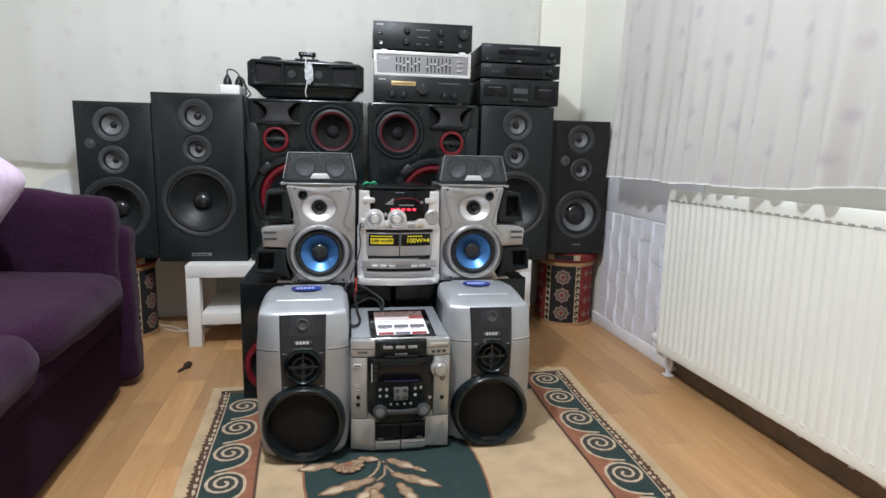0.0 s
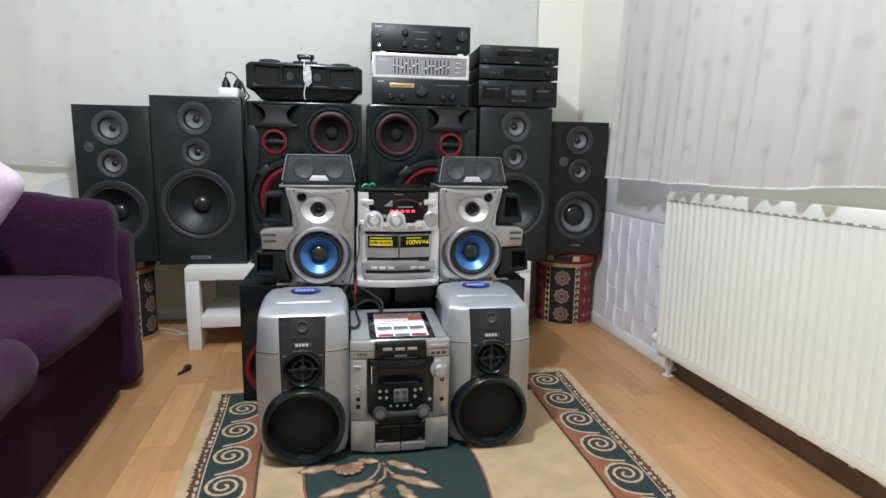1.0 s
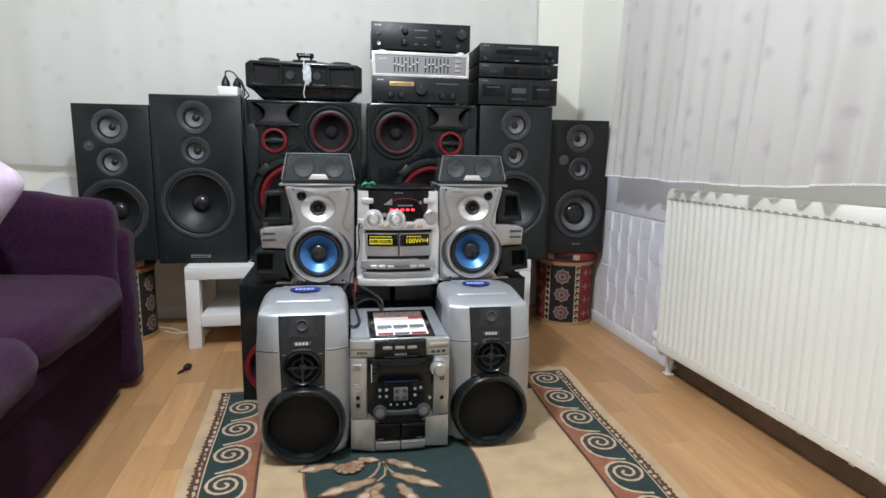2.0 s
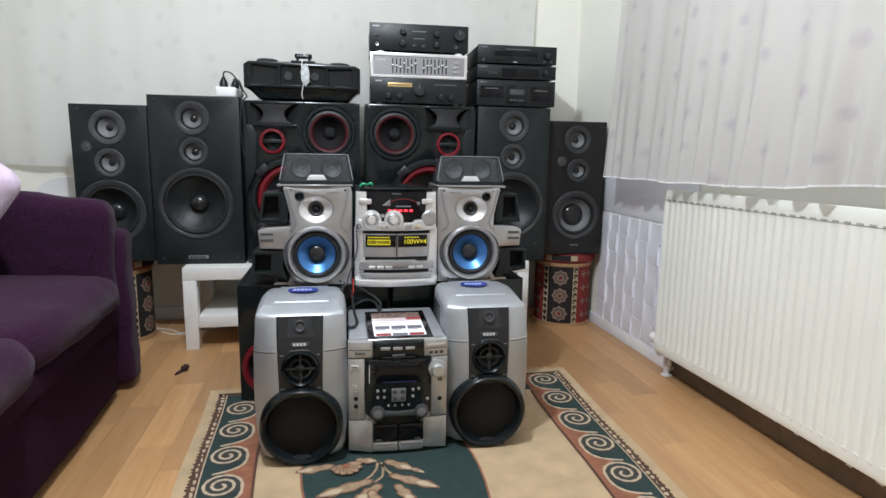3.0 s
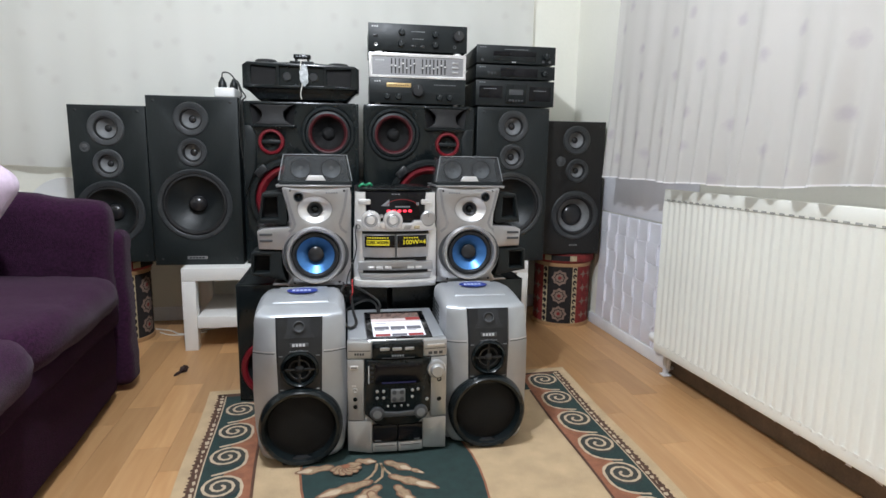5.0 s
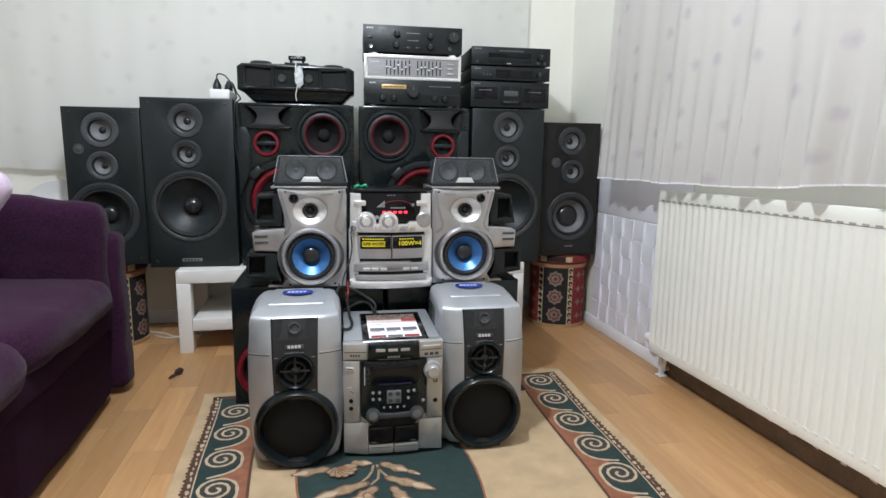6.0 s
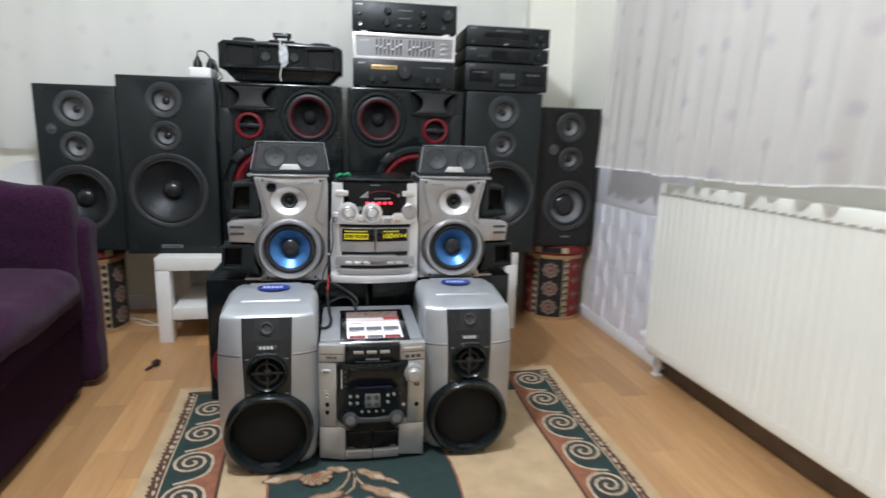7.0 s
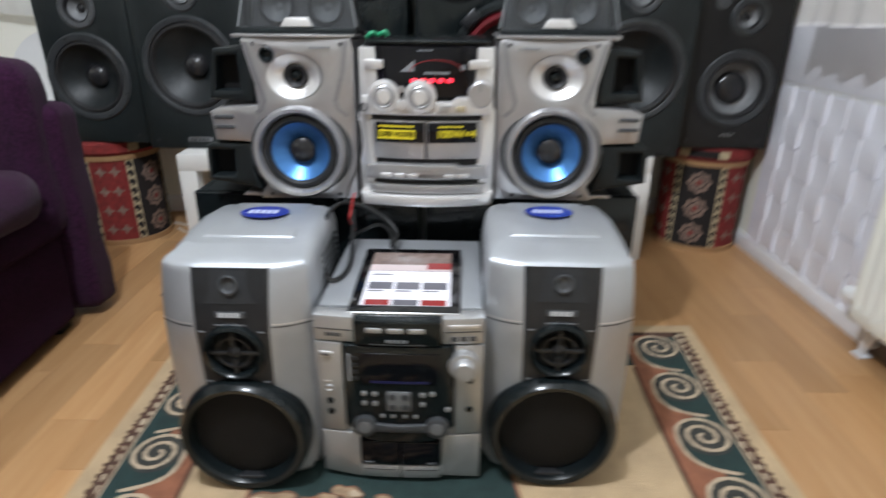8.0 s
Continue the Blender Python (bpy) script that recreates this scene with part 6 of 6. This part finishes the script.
    part("ring_foot", plate([(-0.05, 0.0), (0.05, 0.0), (0.06, 0.02), (-0.06, 0.02)], -0.016, 0.024, (), 0.003), M["charcoal"], t)
    for s in (-1, 1):
        for dz, out, key in ((0.0, 0.0006, "silver_light"), (-0.0045, 0.0005, "charcoal_light")):
            def line(u, w, s=s, dz=dz, out=out):
                z = 0.3125 + dz + 0.003 * (1 - u) + 0.0022 * w
                k = 0.064 + (wide(z) - 0.064) * u
                x, y, z = front(s * k / wide(z), z)
                return (x, y - out, z)
            part("seam_line", skin(span(0, 1, 12), [0, 1], line), M[key], t)
        for i in range(7):
            part("vent_slot", bx(*sorted((s * 0.119, s * 0.1258)), 0.125, 0.262 - i * 0.003, 0.306 + i * 0.0125, 0.3115 + i * 0.0125, 0.0006, 1), M["satin"], t)
    return t


tower(pose(0.034, 1.538, 0.0125, 0, 0, -1), "cool silver speaker with charcoal strip and round woofer")
tower(pose(0.562, 1.550, 0.0125, 0, 0, -2), "cool silver speaker with charcoal strip and round woofer")


def music_centre():
    t = thing("disc_stereo", pose(0.299, 1.545, 0.0125, 0, 0, -2), "champagne silver three-disc stereo with black control panel", "stereo")
    w, h = 0.278, 0.332
    part("body", bx(-w / 2 + 0.002, w / 2 - 0.002, 0.031, 0.33, 0.004, h, 0.005), M["silver_cool"], t)
    for s in (-1, 1):
        a, b = sorted((s * w / 2, s * 0.071))
        part("front_cheek", bx(a, b, 0.0, 0.03, 0.283, h - 0.001, 0.004), M["champagne"], t)
        part("front_cheek", bx(*sorted((s * w / 2, s * 0.093)), 0.0, 0.03, 0.103, 0.281, 0.003), M["champagne"], t)
        part("front_cheek", plate([(a, 0.012), (b, 0.004), (b, 0.101), (a, 0.101)], 0.0, 0.03, (), 0.003), M["champagne"], t)
        part("cheek_line", bx(a + 0.004, b - 0.004, -0.0008, 0.001, 0.3055, 0.3075), M["charcoal_light"], t)
    # upper disc drawer
    dr = part("disc_drawer", bx(-0.0705, 0.0705, -0.008, 0.03, 0.284, h - 0.002, 0.004), M["gloss"], t)
    for x in (-0.037, -0.003, 0.031):
        part("drawer_button", bx(x - 0.013, x + 0.013, -0.011, -0.007, 0.309, 0.318, 0.002), M["champagne"], dr)
    bars(0.0, -0.0085, 0.294, 0.035, 0.005, 5, M["grey_print"], dr)
    part("drawer_line", bx(-0.045, 0.045, -0.0086, -0.007, 0.2865, 0.2885), M["charcoal_light"], dr)
    bars(-0.105, -0.0008, 0.297, 0.028, 0.006, 4, M["charcoal_light"], t)
    bars(0.108, -0.0008, 0.294, 0.045, 0.008, 3, M["charcoal_light"], t)
    part("slot_button", bx(0.082, 0.132, -0.002, 0.001, 0.3135, 0.3195, 0.001), M["silver_light"], t)
    # display and control field
    field = part("control_field", plate([(-0.092, 0.124), (-0.060, 0.094), (-0.040, 0.090), (0.040, 0.090), (0.060, 0.094), (0.092, 0.124), (0.092, 0.20), (0.087, 0.21), (0.09, 0.282), (-0.09, 0.282), (-0.09, 0.21), (-0.092, 0.20)], -0.006, 0.03, (), 0.004), M["gloss"], t, "glossy black control panel")
    d = part("display", bx(-0.064, 0.066, -0.008, -0.005, 0.212, 0.270, 0.001), M["display"], field)
    part("blue_glow", bx(-0.045, 0.05, -0.0088, -0.0078, 0.214, 0.218), M["blue_led"], d, "dim blue lit display line")
    part("display_edge", bx(-0.082, -0.0795, -0.0075, -0.005, 0.214, 0.266), M["print"], field)
    for i in range(4):
        part("side_key", bx(-0.077, -0.068, -0.008, -0.005, 0.216 + i * 0.013, 0.223 + i * 0.013, 0.001), M["charcoal"], field)
    pad = part("button_pad", bx(-0.020, 0.020, -0.009, -0.005, 0.158, 0.197, 0.003), M["cone_grey"], field, "grey four-way button pad")
    for x in (-0.0105, 0.0105):
        for z in (0.1675, 0.1875):
            part("pad_key", lathe([(0, -0.0105), (0.006, -0.010), (0.0065, -0.0085)], 16, x, z), M["charcoal_light"], pad)
    for x, z in ((-0.058, 0.191), (-0.040, 0.191), (-0.058, 0.172), (-0.040, 0.172), (0.040, 0.191), (0.056, 0.193), (0.040, 0.172)):
        part("push_button", lathe([(0, -0.0105), (0.0035, -0.010), (0.0045, -0.006)], 14, x, z), M["champagne"], field)
    for x in (-0.028, -0.010, 0.010, 0.028):
        part("push_button", lathe([(0, -0.0095), (0.0028, -0.009), (0.0035, -0.006)], 12, x, 0.147), M["champagne"], field)
    part("push_button", lathe([(0, -0.0095), (0.004, -0.009), (0.005, -0.006)], 14, 0.082, 0.161), M["champagne"], field)
    for x in (-0.058, 0.064):
        k = part("jog_dial", lathe([(0, -0.016), (0.017, -0.016), (0.0195, -0.0145), (0.020, -0.005)], 32), M["charcoal_light"], field, "grey jog dial")
        part("dial_face", lathe([(0, -0.0168), (0.012, -0.0165), (0.0125, -0.0155)], 24), M["cone_grey"], k)
        k.location = (x, 0, 0.127)
    part("jog_bridge", plate([(-0.042, 0.116), (0.046, 0.116), (0.046, 0.132), (0.0, 0.129), (-0.042, 0.132)], -0.012, -0.005, (), 0.002), M["charcoal_light"], field)
    v = part("volume_knob", lathe([(0, -0.030), (0.015, -0.030), (0.018, -0.026), (0.0185, -0.016), (0.024, -0.015), (0.026, -0.010), (0.026, 0)], 36), M["champagne"], t, "round silver volume knob")
    v.location = (0.108, 0, 0.248)
    part("power_button", bx(-0.131, -0.109, -0.003, 0.001, 0.254, 0.264, 0.001), M["silver_light"], t)
    bars(-0.12, -0.0034, 0.259, 0.016, 0.004, 3, M["charcoal_light"], t)
    for z, r, mk in ((0.193, 0.007, "champagne"), (0.166, 0.0065, "gloss"), (0.144, 0.0065, "gloss")):
        part("socket", lathe([(0, 0.0), (r * 0.5, -0.001), (r * 0.75, -0.004), (r, 0.001)], 18, -0.118, z), M[mk], t)
    part("socket", lathe([(0.003, 0.0), (0.005, -0.004), (0.0075, 0.001)], 18, 0.118, 0.214), M["charcoal_light"], t)
    part("socket", lathe([(0, 0.0), (0.005, -0.002), (0.0075, 0.001)], 18, 0.118, 0.155), M["gloss"], t)
    bars(-0.12, -0.0008, 0.205, 0.012, 0.003, 2, M["silver_light"], t)
    part("front_filler", bx(-0.0925, 0.0925, 0.006, 0.03, 0.088, 0.135, 0.002), M["champagne"], t)
    # cassette windows and lower flaps
    for s in (-1, 1):
        a, b = sorted((s * 0.001, s * 0.0705))
        part("cassette_window", bx(a, b, -0.004, 0.03, 0.038, 0.089, 0.003), M["display"], t)
        part("lower_flap", bx(a, b, -0.003, 0.03, 0.008, 0.036, 0.003), M["champagne"], t)
        part("flap_line", bx(a + 0.006, b - 0.006, -0.0036, -0.002, 0.026, 0.0275), M["charcoal_light"], t)
        bars(s * 0.055, -0.0042, 0.043, 0.016, 0.003, 3, M["grey_print"], t)
    bow(t, 0.140, 0.010, 0.0305)
    for x in (-0.11, 0.11):
        for y in (0.05, 0.29):
            part("foot", bx(x - 0.012, x + 0.012, y - 0.012, y + 0.012, -0.001, 0.005, 0.001), M["rubber"], t)


music_centre()


def tablet():
    t = thing("tablet", pose(0.311, 1.667, 0.3455, 3.0, 0, -1.5), "tablet with lit web page lying on the stereo", "tablet")
    w, l = 0.186, 0.236
    part("back_shell", bx(-w / 2, w / 2, -l / 2, l / 2, 0.0, 0.007, 0.003, 3), M["aluminium"], t, "brushed aluminium shell")
    part("glass", bx(-w / 2 + 0.002, w / 2 - 0.002, -l / 2 + 0.002, l / 2 - 0.002, 0.0068, 0.0085, 0.0007), M["screen_dark"], t)
    z = 0.0086
    s = part("screen", bx(-0.074, 0.074, -0.098, 0.022, z, z + 0.0004), M["screen_white"], t, "lit white web page")
    part("photo_band", bx(-0.074, 0.074, 0.023, 0.098, z, z + 0.0004), M["screen_photo"], s)
    part("red_banner", bx(0.03, 0.074, 0.030, 0.054, z + 0.0002, z + 0.0009), M["screen_red"], s)
    part("page_band", bx(-0.074, 0.074, 0.0235, 0.047, z + 0.0001, z + 0.0006), M["screen_pink"], s)
    for i in range(3):
        part("picture_tile", bx(-0.068 + i * 0.047, -0.026 + i * 0.047, -0.045, -0.020, z + 0.0003, z + 0.0008), M["screen_grey"], s)
        part("caption", bx(-0.068 + i * 0.047, -0.040 + i * 0.047, -0.053, -0.049, z + 0.0003, z + 0.0008), M["screen_grey"], s)
    for i, key in enumerate(("screen_red", "screen_grey", "screen_red")):
        part("picture_tile", bx(-0.068 + i * 0.047, -0.026 + i * 0.047, -0.0975, -0.080, z + 0.0003, z + 0.0008), M[key], s)
    part("page_line", bx(-0.066, -0.03, 0.006, 0.010, z + 0.0003, z + 0.0008), M["screen_grey"], s)
    part("home_button", moved(turned([(0.006, 0.0085), (0.005, 0.0089), (0, 0.0089)], 20), Matrix.Translation((0, -0.108, 0))), M["gloss"], t)


tablet()


def cord(name, pts, r, key, label):
    single(name, tube(pts, r), M[key], label, "cable")


cord("audio_cable", [(0.27, 1.80, 0.357), (0.275, 1.84, 0.375), (0.24, 1.87, 0.40), (0.20, 1.86, 0.425), (0.165, 1.82, 0.44), (0.15, 1.75, 0.43), (0.152, 1.70, 0.385), (0.165, 1.66, 0.355), (0.185, 1.67, 0.350), (0.195, 1.72, 0.352), (0.19, 1.80, 0.36), (0.185, 1.87, 0.41)], 0.0042, "cable", "black audio cable looped beside the tablet")
cord("audio_cable", [(0.268, 1.805, 0.356), (0.262, 1.85, 0.37), (0.235, 1.88, 0.375), (0.20, 1.885, 0.36), (0.17, 1.89, 0.34)], 0.0040, "cable", "black audio cable behind the tablet")
cord("audio_cable", [(0.186, 1.865, 0.37), (0.183, 1.83, 0.40), (0.188, 1.80, 0.42), (0.19, 1.86, 0.45)], 0.002, "cable_red", "short red audio cable between speakers")
cord("headphone_cable", [(0.208, 1.895, 0.621), (0.203, 1.875, 0.60), (0.206, 1.888, 0.55), (0.196, 1.89, 0.50), (0.178, 1.878, 0.46), (0.170, 1.86, 0.43), (0.16, 1.82, 0.45)], 0.0022, "cable", "thin black cable plugged into the silver stereo")
cord("extension_lead", [(-0.70, 2.90, 0.004), (-0.62, 2.86, 0.004), (-0.56, 2.80, 0.004), (-0.48, 2.84, 0.004), (-0.40, 2.88, 0.004)], 0.0035, "cable_white", "white power cord lying on the floor")
cord("extension_lead", [(-0.66, 2.84, 0.004), (-0.60, 2.79, 0.004), (-0.52, 2.79, 0.004), (-0.45, 2.82, 0.004)], 0.003, "cable_white", "white power cord lying on the floor")


def rag():
    bm = bmesh.new()
    bmesh.ops.create_icosphere(bm, subdivisions=3, radius=1)
    for v in bm.verts:
        k = 1 + 0.5 * noise.noise(v.co * 2.2) + 0.25 * noise.noise(v.co * 5)
        v.co = Vector((0.014 * v.co.x * k + 0.005 * v.co.z, 0.015 * v.co.y * k, max(0.0, 0.010 + 0.016 * v.co.z * k)))
    tail = bmesh.new()
    bmesh.ops.create_icosphere(tail, subdivisions=2, radius=1)
    for v in tail.verts:
        k = 1 + 0.4 * noise.noise(v.co * 3)
        v.co = Vector((-0.016 + 0.007 * v.co.x * k + 0.008 * v.co.y, -0.026 + 0.024 * v.co.y * k, max(0.0, 0.004 + 0.006 * v.co.z * k)))
    bm = join(bm, tail)
    single("floor_scrap", bm, M["brown"], "small dark brown scrap lying on the floor", "scrap", m=pose(-0.442, 2.315, 0.0, 0, 0, 0))


rag()

# ---- foam wall panel beside the radiator, floor boards ----


def foam_panel():
    t = thing("wall_panel", pose(XR - 0.0005, 2.67, 0.058), "white foam wall panel of woven square pads", "wall panel", kind="structure")
    part("backing", bx(-0.004, 0.0, -1.6, 0.0, 0.0, 0.525), M["foam"], t)
    part("plain_strip", bx(-0.006, 0.0, -0.75, 0.0, 0.532, 0.72, 0.001), M["foam"], t, "plain white strip above the pads")
    sy, sz = 0.088, 0.0875
    meshes = []
    for flip in (0, 1):
        bm = bmesh.new()
        n = 6
        g = []
        for j in range(n + 1):
            row = []
            for i in range(n + 1):
                u, v = i / n, j / n
                d = 0.003 + 0.0075 * u ** 1.2 + (0.003 if flip else -0.0015) * math.sin(math.pi * v)
                bow = 0.003 * math.sin(math.pi * u) * (1 if flip else -1)
                row.append(bm.verts.new((-d, -u * (sy - 0.0015), v * (sz - 0.0015) + bow)))
            g.append(row)
        for j in range(n):
            for i in range(n):
                bm.faces.new((g[j][i], g[j][i + 1], g[j + 1][i + 1], g[j + 1][i]))
        made = bmesh.ops.extrude_edge_only(bm, edges=[e for e in bm.edges if e.is_boundary])
        for v in made["geom"]:
            if isinstance(v, bmesh.types.BMVert):
                v.co.x = 0.0
        bmesh.ops.recalc_face_normals(bm, faces=bm.faces[:])
        meshes.append(finish(bm, "pad", M["foam"]))
    for r in range(6):
        for c in range(18):
            o = new("pad", meshes[(r + c) % 2])
            o.parent = t
            o.location = (-0.003, -0.001 - c * sy - (0.010 if r % 2 else 0), 0.0005 + r * sz)


foam_panel()


def boards():
    """Short laminate blocks in staggered rows; those far behind the camera are joined."""
    rnd = random.Random(11)
    wdt = 0.1025
    protos = []
    for ln in (0.36, 0.47, 0.58):
        bm = bx(0.0002, wdt - 0.0002, 0.0003, ln - 0.0003, -0.012, 0.0, 0.0004, 1)
        protos.append((ln, finish(bm, "plank", M["oak"])))
    rest = bmesh.new()
    x = XL
    while x < XR - 0.02:
        y = YF + 0.001 - rnd.uniform(0, 0.3)
        while y < YB:
            ln, me = rnd.choice(protos)
            if y > -0.15:
                o = new("plank", me)
                o.parent = floor
                cut = min(ln, YB - y) / ln
                o.location, o.scale = (x, y, 0), (1, cut, 1)
            else:
                n, lo = len(rest.verts), max(0.0, YF - y)
                rest.from_mesh(me)
                rest.verts.ensure_lookup_table()
                for v in rest.verts[n:]:
                    v.co = Vector((x + v.co.x, y + lo + v.co.y * (ln - lo) / ln, v.co.z))
            y += ln
        x += wdt
    tagged(part("plank_field", rest, M["oak"], floor), kind="stuff")


boards()


def round_dish():
    """White round dish leaning on the back wall behind the sofa."""
    bm = lathe([(0, 0.012), (0.10, 0.010), (0.15, 0.0), (0.165, -0.006), (0.168, 0.0), (0.15, 0.012), (0, 0.020)], 48)
    single("round_dish", bm, M["white_plastic"], "large white round dish leaning against the wall", "dish", m=pose(-1.047, 2.93, 0.557, -12, 0, 0))
    t = thing("side_stool", pose(-1.047, 2.90, 0), "small white stool behind the sofa", "stool")
    part("seat", bx(-0.15, 0.15, -0.11, 0.11, 0.335, 0.36, 0.008), M["white_lacquer"], t)
    for x in (-0.13, 0.1):
        for y in (-0.09, 0.06):
            part("leg", bx(x, x + 0.03, y, y + 0.03, 0, 0.335, 0.003), M["white_lacquer"], t)


round_dish()
